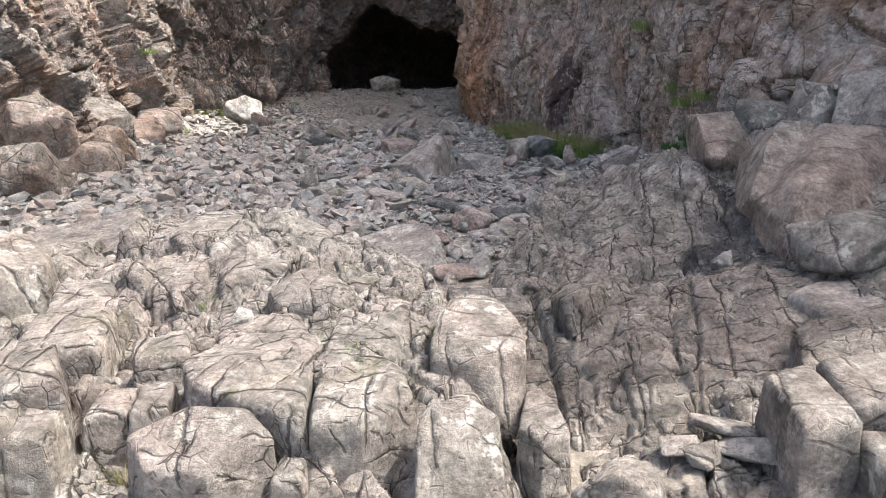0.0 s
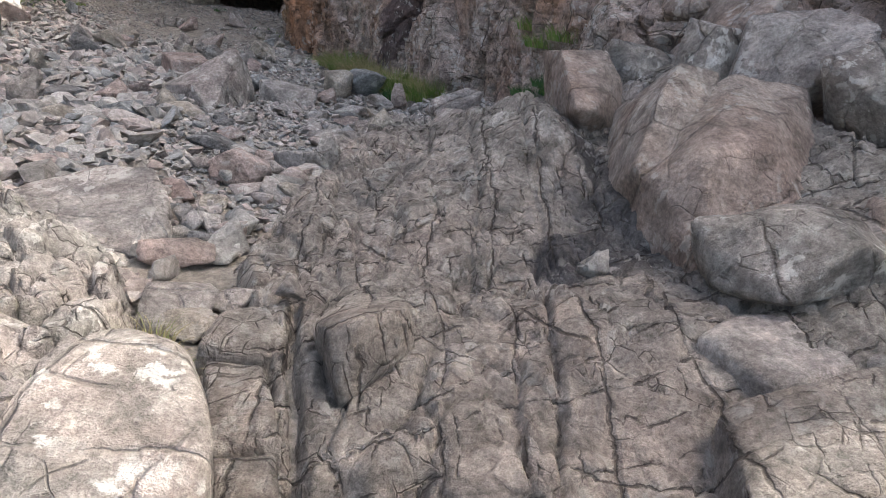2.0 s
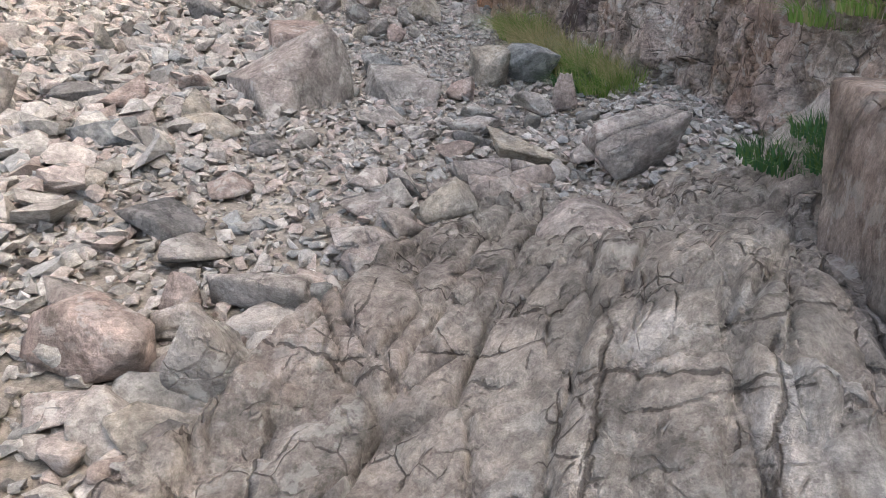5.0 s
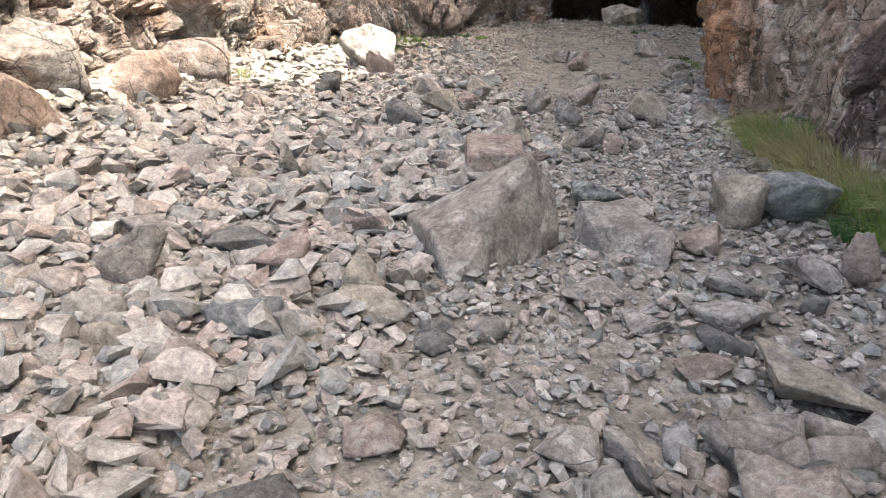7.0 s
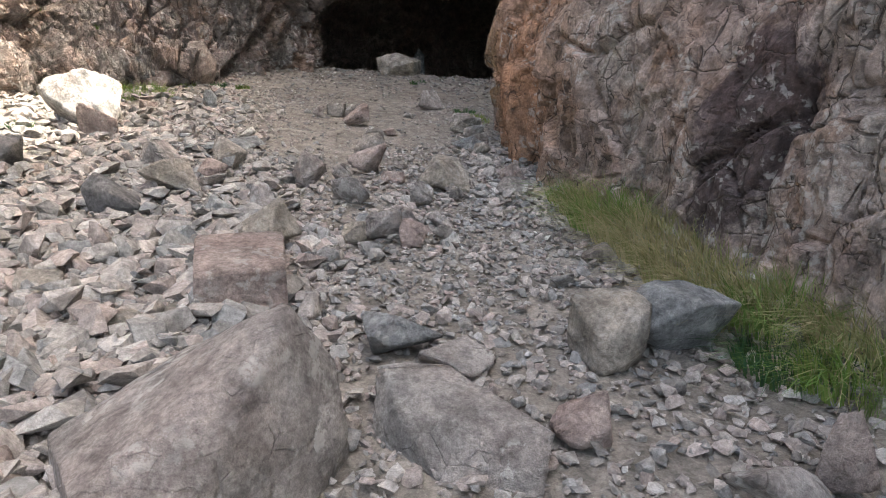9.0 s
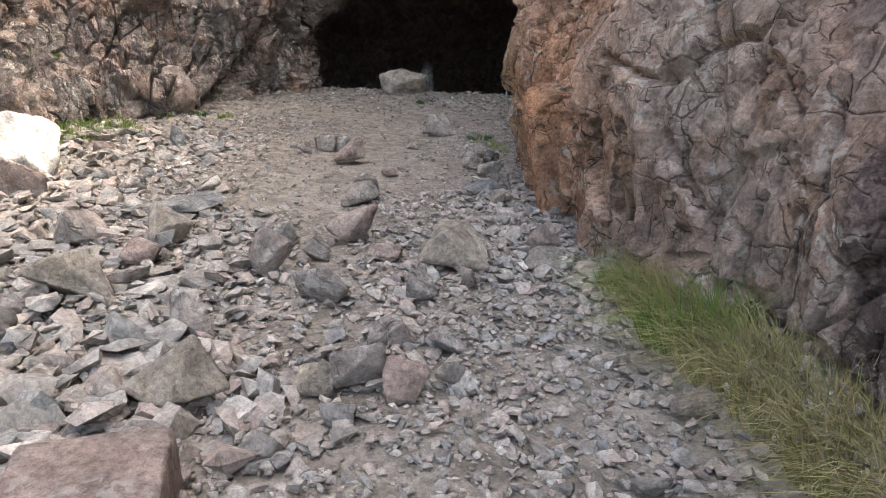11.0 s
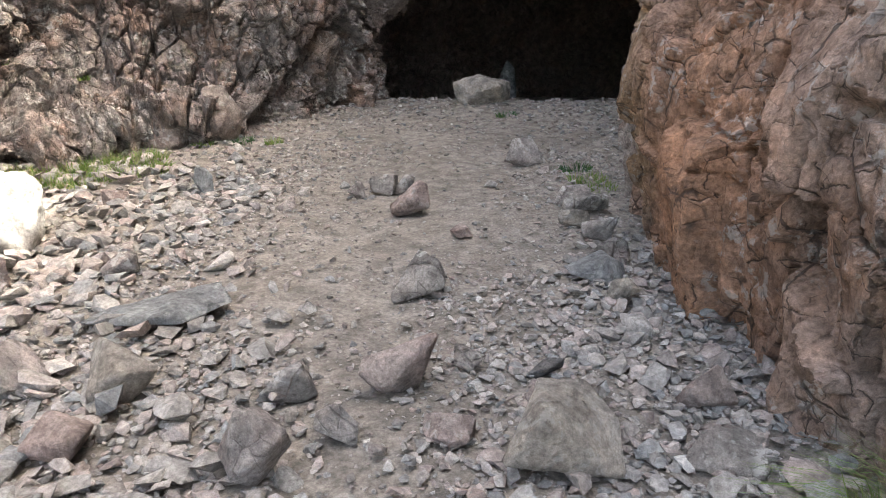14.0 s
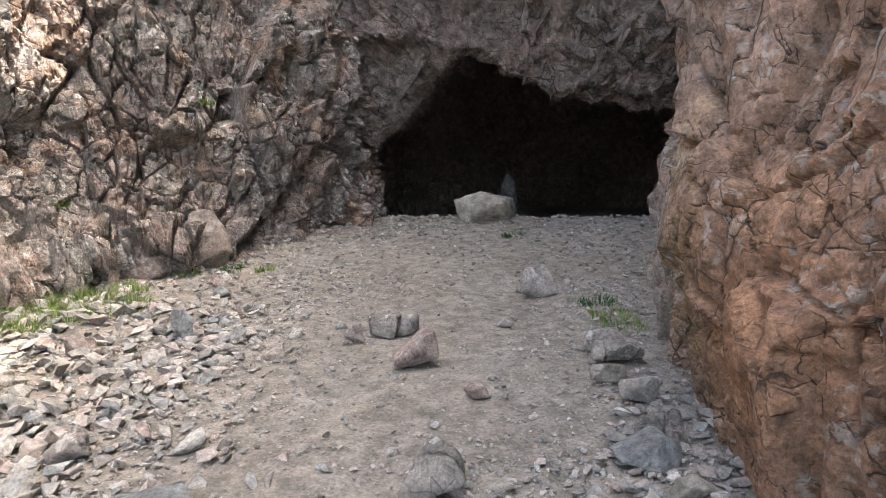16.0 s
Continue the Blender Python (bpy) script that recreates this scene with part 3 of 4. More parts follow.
# Top heights, out of view, are set to cast shade and leave sun gaps.
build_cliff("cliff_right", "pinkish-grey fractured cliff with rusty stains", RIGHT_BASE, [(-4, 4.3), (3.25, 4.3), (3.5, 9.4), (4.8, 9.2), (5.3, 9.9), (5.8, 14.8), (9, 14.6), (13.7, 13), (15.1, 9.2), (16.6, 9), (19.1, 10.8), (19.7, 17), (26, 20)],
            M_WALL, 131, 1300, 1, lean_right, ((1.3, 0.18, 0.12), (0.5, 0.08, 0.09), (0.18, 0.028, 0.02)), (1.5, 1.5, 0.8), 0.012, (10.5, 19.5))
# Heights beyond the view are raised to shut out sky light from the left.
build_cliff("cliff_left", "blocky pink and grey fractured cliff with grassy ledges", LEFT_BASE, [(-3, 6), (5, 11), (20, 12), (30, 14)],
            M_LEFT, 231, 1000, -1, lean_left, ((1.2, 0.42, 0.32), (0.48, 0.17, 0.2), (0.18, 0.050, 0.07)), (1.4, 1.4, 0.9), 0.03, (17.5, 25))


# ---- cave: the wall over the mouth and the hollow behind it ----
def build_cave():
    """Rings round the mouth's outline: outwards they make the front wall, inwards the hollow, which closes at its end."""
    outline = [(-4.3, -0.5), (-4.15, 0.6), (-3.85, 1.45), (-3.45, 1.7), (-3.0, 2.2), (-2.65, 2.7), (-2.35, 3.05), (-2.0, 2.8), (-1.5, 2.65), (-0.9, 2.45), (-0.2, 2.0), (0.7, 1.95), (1.6, 1.9), (1.9, 0.8), (2.0, -0.5)]
    ring = resample(outline, 330)
    cx, cz = -1.3, 0.4
    rows = []
    for k in np.linspace(1, 0, 70) ** 1.6:
        s = 1 + 5.0 * k
        rows.append(np.stack((cx + (ring[:, 0] - cx) * s, np.full(330, 24.75) - 0.4 * min(k * 6, 1) - 0.6 * k, cz + (ring[:, 1] - cz) * s), 1))
    for k in np.linspace(0.01, 1, 90):
        grow = 1 + 0.45 * math.sin(math.pi * min(k * 1.2, 1)) - 0.4 * k
        s = grow if k < 0.9 else grow * (1 - (k - 0.9) / 0.1)
        z = cz + (ring[:, 1] - cz) * s if k < 0.9 else -1.6 + (cz + (ring[:, 1] - cz) * grow + 1.6) * (1 - (k - 0.9) / 0.1)
        rows.append(np.stack((cx + (ring[:, 0] - cx) * s + 0.6 * k, np.full(330, 24.75 + 11.0 * k), np.where(ring[:, 1] < 0, np.minimum(z, -1.3), z)), 1))
    P = np.stack(rows, 1)
    N = grid_normals(P)
    q = P.reshape(-1, 3)
    rise = fractured(q, 311, ((1.0, 0.30, 0.12), (0.42, 0.13, 0.06), (0.16, 0.035, 0.01)), (1, 1, 1)) + 0.015 * fbm(q * 12, 313, 3)
    ob = new("cave_wall", mesh_from("cave_wall", q + N.reshape(-1, 3) * rise[:, None], grid_faces(P.shape[0], P.shape[1]), M_CAVE))
    tagged(ob, "reddish fractured rock round a dark cave mouth", "cave", kind="structure")


build_cave()


# ---- stones ----
def hull(points):
    bm = bmesh.new()
    for p in points:
        bm.verts.new(p)
    r = bmesh.ops.convex_hull(bm, input=bm.verts)
    inside = [p for p in bm.verts if not p.link_faces]
    bmesh.ops.delete(bm, geom=inside, context="VERTS")
    bmesh.ops.triangulate(bm, faces=bm.faces)
    bmesh.ops.recalc_face_normals(bm, faces=bm.faces)
    return bm


def arrays(bm):
    bm.verts.index_update()
    v = np.array([tuple(p.co) for p in bm.verts])
    f = np.array([[p.index for p in q.verts] for q in bm.faces])
    bm.free()
    return v, f


def pebble(rng, corners=11, boxy=0.6):
    """A broken stone within a unit cube: the hull of points pushed towards a box."""
    p = rng.normal(size=(corners, 3))
    p /= np.linalg.norm(p, axis=1, keepdims=True)
    p = p / (np.abs(p).max(1, keepdims=True) * boxy + (1 - boxy)) * rng.uniform(0.8, 1.0, (corners, 1)) * 0.5
    return arrays(hull([tuple(a) for a in p]))


@functools.lru_cache(maxsize=None)
def ball(levels):
    """An even net of triangles on the unit ball."""
    g = (1 + 5 ** 0.5) / 2
    v, f = arrays(hull([p for a in (-1, 1) for c in (-g, g) for p in ((0, a, c), (a, c, 0), (c, 0, a))]))
    for _ in range(levels):
        e = np.sort(np.concatenate((f[:, [0, 1]], f[:, [1, 2]], f[:, [2, 0]])), axis=1)
        u, inv = np.unique(e, axis=0, return_inverse=True)
        inv = inv.ravel()
        n, m = len(v), len(f)
        v = np.concatenate((v, (v[u[:, 0]] + v[u[:, 1]]) / 2))
        a, b, c = n + inv[:m], n + inv[m:2 * m], n + inv[2 * m:]
        f = np.concatenate((np.stack((f[:, 0], a, c), 1), np.stack((a, f[:, 1], b), 1), np.stack((c, b, f[:, 2]), 1), np.stack((a, b, c), 1)))
    return v / np.linalg.norm(v, axis=1, keepdims=True), f


def carve(v, f, levels, rough, seed, size, worn):
    """Covers a convex block with an even net, rounds its edges by worn and roughens its faces."""
    mid = (v.min(0) + v.max(0)) / 2 * 0.5 + v.mean(0) * 0.5
    a, b, c = v[f[:, 0]], v[f[:, 1]], v[f[:, 2]]
    fn = np.cross(b - a, c - a)
    ok = np.linalg.norm(fn, axis=1) > 1e-9
    fn = fn[ok] / np.linalg.norm(fn[ok], axis=1, keepdims=True)
    far = np.maximum(((a[ok] - mid) * fn).sum(1), 1e-4)
    d, net = ball(levels)
    d = d * (v.max(0) - v.min(0))
    power = (260, 110, 55, 28, 16, 11)[min(worn, 5)]
    lean = np.maximum(d @ (fn / far[:, None]).T, 0)
    most = np.maximum(lean.max(1), 1e-6)
    t = 1 / (most * ((lean / most[:, None]) ** power).sum(1) ** (1 / power))
    p = mid + d * t[:, None]
    nrm = np.zeros_like(p)
    pn = np.cross(p[net[:, 1]] - p[net[:, 0]], p[net[:, 2]] - p[net[:, 0]])
    for i in range(3):
        np.add.at(nrm, net[:, i], pn)
    nrm /= np.maximum(np.linalg.norm(nrm, axis=1, keepdims=True), 1e-9)
    if ((p - mid) * nrm).sum() < 0:
        nrm, net = -nrm, net[:, ::-1]
    rise = rough * size * (0.6 * fractured(p / size, seed, ((0.45, 0.9, 0.25), (0.17, 0.3, 0.12)), warp=0.1, step=0.9, fine=0.05) + 0.6 * fbm(p / size * 5, seed + 4, 4))
    return p + nrm * rise[:, None], net


def shaped(size, turn, seed, corners, boxy, worn, tip, levels, rough):
    """The mesh arrays of a block that rests on its broad side, its foot near z = 0."""
    rng = np.random.default_rng(seed)
    v, f = pebble(rng, corners, boxy)
    lo, hi = v.min(0), v.max(0)
    v = (v - (lo + hi) / 2) / (hi - lo) * np.array(size)
    v, f = carve(v, f, levels, rough, seed, max(size), worn)
    low, high = v[v[:, 2] < -0.2 * size[2]], v[v[:, 2] > 0.2 * size[2]]
    if low[:, :2].std(0).sum() < high[:, :2].std(0).sum():
        v, f = v * (1, 1, -1), f[:, ::-1]
    v = v @ np.array(Euler((tip, tip * 0.4, turn)).to_matrix()).T
    v[:, 2] -= v[:, 2].min() + 0.05 * size[2]
    return v, f


def boulder(name, label, at, size, turn, material, seed, corners=16, boxy=0.6, worn=1, tip=0.0, levels=4, rough=0.035, group=""):
    """A single boulder; at is the middle of its foot."""
    v, f = shaped(size, turn, seed, corners, boxy, worn, tip, levels, rough)
    ob = new(name, mesh_from(name, v, f, material, True))
    ob.location = at
    return tagged(ob, label, "rock", group)


def rock_block(parent, at, size, turn, material, seed, tip=0.0, worn=1):
    """A jointed block of bedrock, part of its outcrop; at is the middle of its top."""
    v, f = shaped(size, turn, seed, 22, 0.92, worn, tip, 4, 0.03)
    v[:, 2] -= v[:, 2].max()
    ob = new("rock_block", mesh_from("rock_block", v, f, material, True))
    ob.location = at
    ob.parent = parent
    return ob


def wedge(name, label, corners, material, seed, worn=1, levels=4, rough=0.02, group=""):
    """A block with chosen corners, in world metres."""
    v, f = arrays(hull(corners))
    mid = np.array([v[:, 0].mean(), v[:, 1].mean(), v[:, 2].min()])
    v, f = carve(v - mid, f, levels, rough, seed, np.ptp(v, axis=0).max(), worn)
    ob = new(name, mesh_from(name, v, f, material, True))
    ob.location = mid
    return tagged(ob, label, "rock", group)


def rock_part(parent, corners, material, seed, worn=2, levels=4, rough=0.03):
    """A jointed block of bedrock with chosen corners, part of its outcrop."""
    v, f = arrays(hull(corners))
    mid = np.array([v[:, 0].mean(), v[:, 1].mean(), v[:, 2].min()])
    v, f = carve(v - mid, f, levels, rough, seed, np.ptp(v, axis=0).max(), worn)
    ob = new("rock_block", mesh_from("rock_block", v, f, material, True))
    ob.location = mid
    ob.parent = parent
    return ob


def prism(outline, top, foot, slope=(0.0, 0.0), edge=0.03, splay=0.08):
    """Corners of a block from the outline of its top: the rim is rounded by edge, the foot is wider by splay."""
    c = np.mean(outline, axis=0)
    pts = []
    for x, y in outline:
        d = np.array((x, y)) - c
        n = d / np.linalg.norm(d)
        z = top + slope[0] * d[0] + slope[1] * d[1]
        pts += [(x - n[0] * edge * 1.5, y - n[1] * edge * 1.5, z), (x, y, z - edge), (x + n[0] * splay, y + n[1] * splay, foot)]
    return pts


def build_blocks():
    """Jointed blocks that stand proud of the bedrock: on the pale outcrop, beside the slab and at the foot of the left cliff."""
    rng = np.random.default_rng(61)
    pale, slab, left = (bpy.data.objects[n] for n in ("pale_outcrop", "slab_outcrop", "cliff_left"))
    n = 0
    # the ledge and the front blocks of the outcrop
    for outline, top, foot, slope, edge, material in (
            ([(-1.26, 3.05), (-1.0, 3.32), (-0.63, 3.25), (-0.57, 2.47), (-0.80, 2.64), (-1.14, 2.80)], 0.11, -0.5, (0.02, 0.06), 0.02, M_OUT),
            ([(-0.60, 3.22), (-0.23, 2.98), (-0.13, 2.67), (-0.33, 2.46), (-0.54, 2.45)], 0.11, -0.5, (0.02, 0.05), 0.03, M_OUT),
            ([(-1.28, 2.46), (-1.07, 2.60), (-0.81, 2.58), (-0.69, 2.46), (-0.90, 2.28), (-1.15, 2.30)], 0.05, -0.55, (0.0, 0.35), 0.03, M_OUT),
            ([(-0.66, 2.44), (-0.56, 2.44), (-0.55, 2.28), (-0.67, 2.28)], -0.06, -0.55, (0.0, 0.1), 0.015, M_OUT),
            ([(-2.10, 2.98), (-1.84, 3.06), (-1.66, 2.72), (-1.90, 2.64)], 0.18, -0.5, (0.05, 0.1), 0.02, M_OUT),
            ([(-2.0, 2.60), (-1.80, 2.64), (-1.78, 2.42), (-1.96, 2.38)], 0.09, -0.5, (0.0, 0.1), 0.015, M_OUT),
            ([(-1.78, 2.66), (-1.62, 2.64), (-1.60, 2.45), (-1.76, 2.42)], 0.05, -0.5, (0.0, 0.1), 0.015, M_PALE),
            ([(-1.60, 3.28), (-1.36, 3.42), (-1.26, 3.16), (-1.50, 3.05)], 0.09, -0.4, (0.0, 0.05), 0.02, M_OUT),
            ([(-1.62, 2.95), (-1.44, 2.98), (-1.42, 2.76), (-1.60, 2.72)], -0.02, -0.5, (0.0, 0.1), 0.02, M_OUT),
            ([(-1.42, 2.98), (-1.27, 2.98), (-1.24, 2.78), (-1.40, 2.74)], 0.0, -0.5, (0.0, 0.1), 0.02, M_OUT),
            ([(-1.06, 3.95), (-0.94, 4.20), (-0.68, 4.20), (-0.52, 3.92), (-0.62, 3.72), (-0.98, 3.76)], 0.18, -0.3, (0.0, 0.06), 0.07, M_OUT),
            ([(-1.95, 4.75), (-1.85, 5.2), (-1.42, 5.3), (-1.36, 4.65), (-1.75, 4.5)], 0.32, -0.3, (0.0, 0.05), 0.05, M_OUT),
            ([(-1.33, 4.65), (-1.2, 5.3), (-0.82, 5.05), (-0.75, 4.65)], 0.25, -0.3, (-0.1, 0.06), 0.05, M_OUT),
            ([(-1.87, 4.44), (-1.56, 4.5), (-1.48, 4.02), (-1.8, 3.95)], 0.17, -0.3, (0.0, 0.15), 0.03, M_OUT),
            ([(-1.45, 4.5), (-0.98, 4.5), (-1.0, 4.25), (-1.38, 4.02)], 0.21, -0.3, (0.0, 0.15), 0.04, M_OUT),
            ([(-2.5, 4.25), (-2.15, 4.3), (-1.92, 3.9), (-2.35, 3.8)], 0.09, -0.4, (0.0, 0.1), 0.04, M_OUT),
            ([(-2.3, 3.65), (-1.9, 3.75), (-1.75, 3.25), (-2.2, 3.2)], 0.1, -0.4, (0.0, 0.1), 0.04, M_OUT),
            ([(-0.76, 4.6), (-0.42, 4.35), (-0.42, 3.98), (-0.64, 4.2)], 0.09, -0.4, (-0.1, 0.1), 0.03, M_OUT),
            ([(-0.58, 3.72), (-0.25, 3.55), (-0.22, 3.15), (-0.60, 3.3)], 0.07, -0.4, (-0.1, 0.05), 0.03, M_OUT),
            ([(-0.42, 4.1), (-0.15, 3.95), (-0.12, 3.55), (-0.45, 3.75)], 0.03, -0.4, (-0.1, 0.05), 0.03, M_OUT),
            ([(-1.25, 3.66), (-0.8, 3.62), (-0.68, 3.35), (-1.2, 3.4)], 0.09, -0.4, (0.0, 0.05), 0.03, M_OUT)):
        n += 1
        rock_part(pale, prism(outline, top, foot, slope, edge, 0.05), material, 700 + n, 2, 4, 0.022)
    rock_part(pale, [(-0.12, 2.48, 0.06), (-0.06, 2.62, 0.1), (0.1, 2.64, 0.1), (0.23, 2.54, 0.06), (0.2, 2.44, -0.01), (-0.1, 2.38, 0.0), (-0.13, 2.2, -0.2), (0.24, 2.36, -0.2), (-0.13, 2.2, -0.5),
                     (0.26, 2.3, -0.5), (0.24, 2.7, -0.4), (-0.1, 2.7, -0.4)], M_PALE, 741, 3, 4, 0.02)
    rock_part(pale, prism([(0.33, 2.76), (0.42, 3.12), (0.53, 2.94), (0.56, 2.72), (0.42, 2.64)], -0.11, -0.7, (0, 0.1), 0.015, 0.02), M_OUT, 742, 2, 4, 0.02)
    # pieces of the slab's lower edge and the sunlit blocks across from the outcrop
    for outline, top, foot, slope, edge, material in (
            ([(0.27, 4.08), (0.33, 4.3), (0.5, 4.34), (0.57, 4.15), (0.5, 4.0)], -0.07, -0.5, (0, 0.1), 0.03, M_SLAB),
            ([(0.34, 3.6), (0.30, 4.03), (0.5, 3.98), (0.57, 3.6)], -0.13, -0.6, (0.1, 0.1), 0.03, M_SLAB),
            ([(0.42, 3.2), (0.36, 3.55), (0.55, 3.56), (0.58, 3.2)], -0.17, -0.6, (0, 0.1), 0.03, M_SLAB),
            ([(1.44, 2.84), (1.68, 2.92), (1.66, 2.44), (1.42, 2.42)], 0.09, -0.6, (0.05, 0.05), 0.025, M_PALE),
            ([(1.70, 2.92), (2.2, 2.98), (2.25, 2.5), (1.69, 2.56)], 0.12, -0.6, (0.02, 0.1), 0.03, M_PALE),
            ([(1.68, 2.52), (2.2, 2.46), (2.1, 2.1), (1.66, 2.2)], -0.02, -0.6, (0.02, 0.1), 0.03, M_PALE),
            ([(2.02, 3.82), (2.2, 3.92), (2.5, 3.86), (2.45, 3.5), (2.08, 3.47)], 0.14, -0.3, (0.1, 0.05), 0.03, M_BOULDER),
            ([(2.48, 3.85), (2.75, 3.9), (2.8, 3.5), (2.48, 3.5)], 0.2, -0.3, (0.1, 0.05), 0.04, M_BOULDER),
            ([(1.86, 3.42), (2.5, 3.46), (2.6, 3.02), (1.72, 3.0)], 0.12, -0.5, (0.18, 0.12), 0.04, M_SLAB)):
        n += 1
        rock_part(slab, prism(outline, top, foot, slope, edge, 0.04), material, 700 + n, 2, 4, 0.025)
    rock_part(slab, [(0.66, 4.05, 0.0), (0.8, 4.27, 0.02), (0.98, 4.18, 0.06), (1.0, 4.05, 0.1), (0.95, 3.88, 0.15), (0.79, 3.79, 0.15), (0.68, 3.88, 0.07), (0.72, 3.76, -0.04), (0.74, 3.72, -0.14), (0.93, 3.84, -0.04), (1.02, 3.95, -0.05), (0.7, 4.2, -0.35), (1.0, 4.2, -0.35)],
              M_SLAB, 760, 3, 4, 0.012)
    for x, y, z, w, h in ((2.75, 7.0, 0.75, 0.6, 0.6), (3.2, 6.9, 1.0, 0.7, 0.8), (3.35, 7.6, 1.15, 0.7, 0.9), (2.95, 7.9, 0.7, 0.6, 0.9), (3.3, 6.2, 1.2, 0.6, 0.8), (3.65, 6.5, 1.5, 0.8, 0.9), (3.6, 5.7, 1.35, 0.8, 0.8),
                          (3.85, 5.0, 1.3, 0.8, 0.9), (3.1, 4.0, 0.55, 0.7, 0.6), (3.3, 3.5, 0.6, 0.8, 0.7), (3.0, 3.0, 0.4, 0.7, 0.6), (3.9, 7.2, 1.9, 0.9, 0.9), (2.75, 2.5, 0.25, 0.7, 0.6)):
        n += 1
        rock_block(slab, (x, y, z), (w, w * rng.uniform(0.8, 1.1), h), rng.uniform(-0.6, 0.6), (M_BLUSH, M_BOULDER, M_PALE)[n % 3], 700 + n, rng.normal() * 0.15)
    for x, y, z, w, h in ((-5.0, 8.3, 0.5, 0.9, 0.8), (-4.8, 9.4, 0.35, 0.8, 0.7), (-5.3, 9.2, 1.0, 0.9, 0.9), (-4.9, 10.3, 0.5, 0.8, 0.8), (-5.3, 10.9, 0.9, 0.8, 0.9), (-5.2, 12.0, 0.45, 0.9, 0.8), (-5.3, 13.2, 0.5, 0.8, 0.8),
                          (-5.9, 20.7, 0.55, 0.8, 0.8), (-5.45, 21.0, 0.45, 0.5, 0.6), (-5.2, 21.2, 0.75, 0.5, 0.9), (-6.3, 20.4, 0.6, 0.8, 0.8)):
        n += 1
        rock_block(left, (x, y, z), (w, w * rng.uniform(0.8, 1.1), h), rng.uniform(-0.6, 0.6), (M_LEFT, M_BLUSH)[n % 2], 700 + n, rng.normal() * 0.2)


build_blocks()
wedge("boulder", "large angular pinkish-grey boulder with lichen on the scree", [(-0.76, 9.9, -0.28), (-0.75, 9.9, -0.11), (-0.40, 9.5, -0.02), (-0.42, 9.52, -0.28), (-0.19, 9.28, -0.28),
      (0.0, 9.95, 0.27), (-0.02, 10.15, 0.33), (0.13, 10.2, 0.12), (0.11, 9.83, -0.28), (0.21, 10.1, -0.1), (0.2, 10.15, -0.28), (0.05, 10.4, -0.2), (-0.45, 10.3, 0.05), (-0.55, 10.4, -0.28)], M_BOULDER, 3, levels=5, rough=0.012, worn=0)
wedge("boulder", "grey wedge-shaped boulder leaning beside a larger one", [(0.24, 10.45, -0.02), (0.24, 10.3, -0.32), (0.38, 10.2, -0.1), (0.73, 10.15, -0.06), (0.91, 10.12, -0.05), (0.88, 10.0, -0.3), (0.62, 10.0, -0.32),
      (0.5, 10.5, -0.02), (0.85, 10.45, -0.2), (0.4, 10.65, -0.3), (0.8, 10.55, -0.3)], M_BOULDER, 4, rough=0.014, worn=0)
wedge("boulder", "flat-topped pink block lying on the scree", prism([(-1.03, 11.64), (-0.57, 11.81), (-0.4, 11.32), (-0.81, 11.13)], 0.04, -0.35, (0.0, 0.08), 0.012, 0.02), M_RED, 5, worn=0, rough=0.012)
boulder("boulder", "whitewashed-looking pale boulder in the sun", (-4.55, 16.3, -0.2), (0.95, 0.8, 0.75), 0.9, M_WHITE, 26, boxy=0.35, rough=0.06)
boulder("boulder", "dark rounded boulder on the scree", (-2.2, 12.85, -0.25), (0.5, 0.4, 0.36), 0.2, M_DARK, 7, worn=4)
boulder("boulder", "blocky grey boulder with tan face beside grass", (1.26, 11.12, -0.25), (0.4, 0.36, 0.38), 0.6, M_TAN, 8, boxy=0.75, worn=2)
boulder("boulder", "dark blue-grey rounded boulder beside grass", (1.58, 11.29, -0.2), (0.58, 0.42, 0.36), 0.2, M_BLUE, 29, boxy=0.5, worn=3)
boulder("boulder", "large tan and grey boulder lying in the cave mouth", (-1.95, 24.7, 0.1), (0.95, 0.7, 0.58), -0.2, M_TAN, 10, boxy=0.5)
wedge("boulder", "smooth sunlit pale boulder on the outcrop edge", [(-0.08, 3.05, 0.07), (0.15, 3.0, 0.10), (0.41, 3.08, 0.04), (-0.05, 3.3, 0.17), (0.05, 3.55, 0.21), (0.16, 3.6, 0.22), (0.3, 3.48, 0.21), (0.41, 3.22, 0.15), (0.0, 3.8, 0.05),
      (0.3, 3.75, 0.05), (-0.07, 3.02, -0.3), (0.2, 2.92, -0.3), (0.33, 2.86, -0.3), (0.42, 3.1, -0.25), (0.35, 3.7, -0.35), (-0.03, 3.75, -0.35)], M_PALE, 11, worn=3, levels=4, rough=0.018)
boulder("stone", "small white-topped stone on the outcrop", (-1.1, 3.52, 0.06), (0.12, 0.1, 0.1), 0.3, M_WHITE, 12, boxy=0.8)
boulder("stone", "pale angular stone lying below the slab", (0.74, 2.5, -0.42), (0.36, 0.28, 0.26), 0.3, M_PALE, 13, boxy=0.8)
wedge("boulder", "huge pinkish angular boulder beside the slab", [(2.36, 4.55, 0.59), (2.71, 4.66, 0.67), (2.82, 4.5, 0.45), (2.9, 5.3, 0.93), (2.6, 5.2, 0.7), (2.24, 4.84, 0.4), (2.26, 4.55, 0.35), (2.3, 4.2, 0.06), (2.9, 4.2, 0.05),
      (3.4, 4.6, 0.05), (3.4, 5.3, 0.9), (2.25, 5.0, 0.05), (3.3, 5.8, 0.05)], M_BLUSH, 14, levels=5, rough=0.018, worn=1)
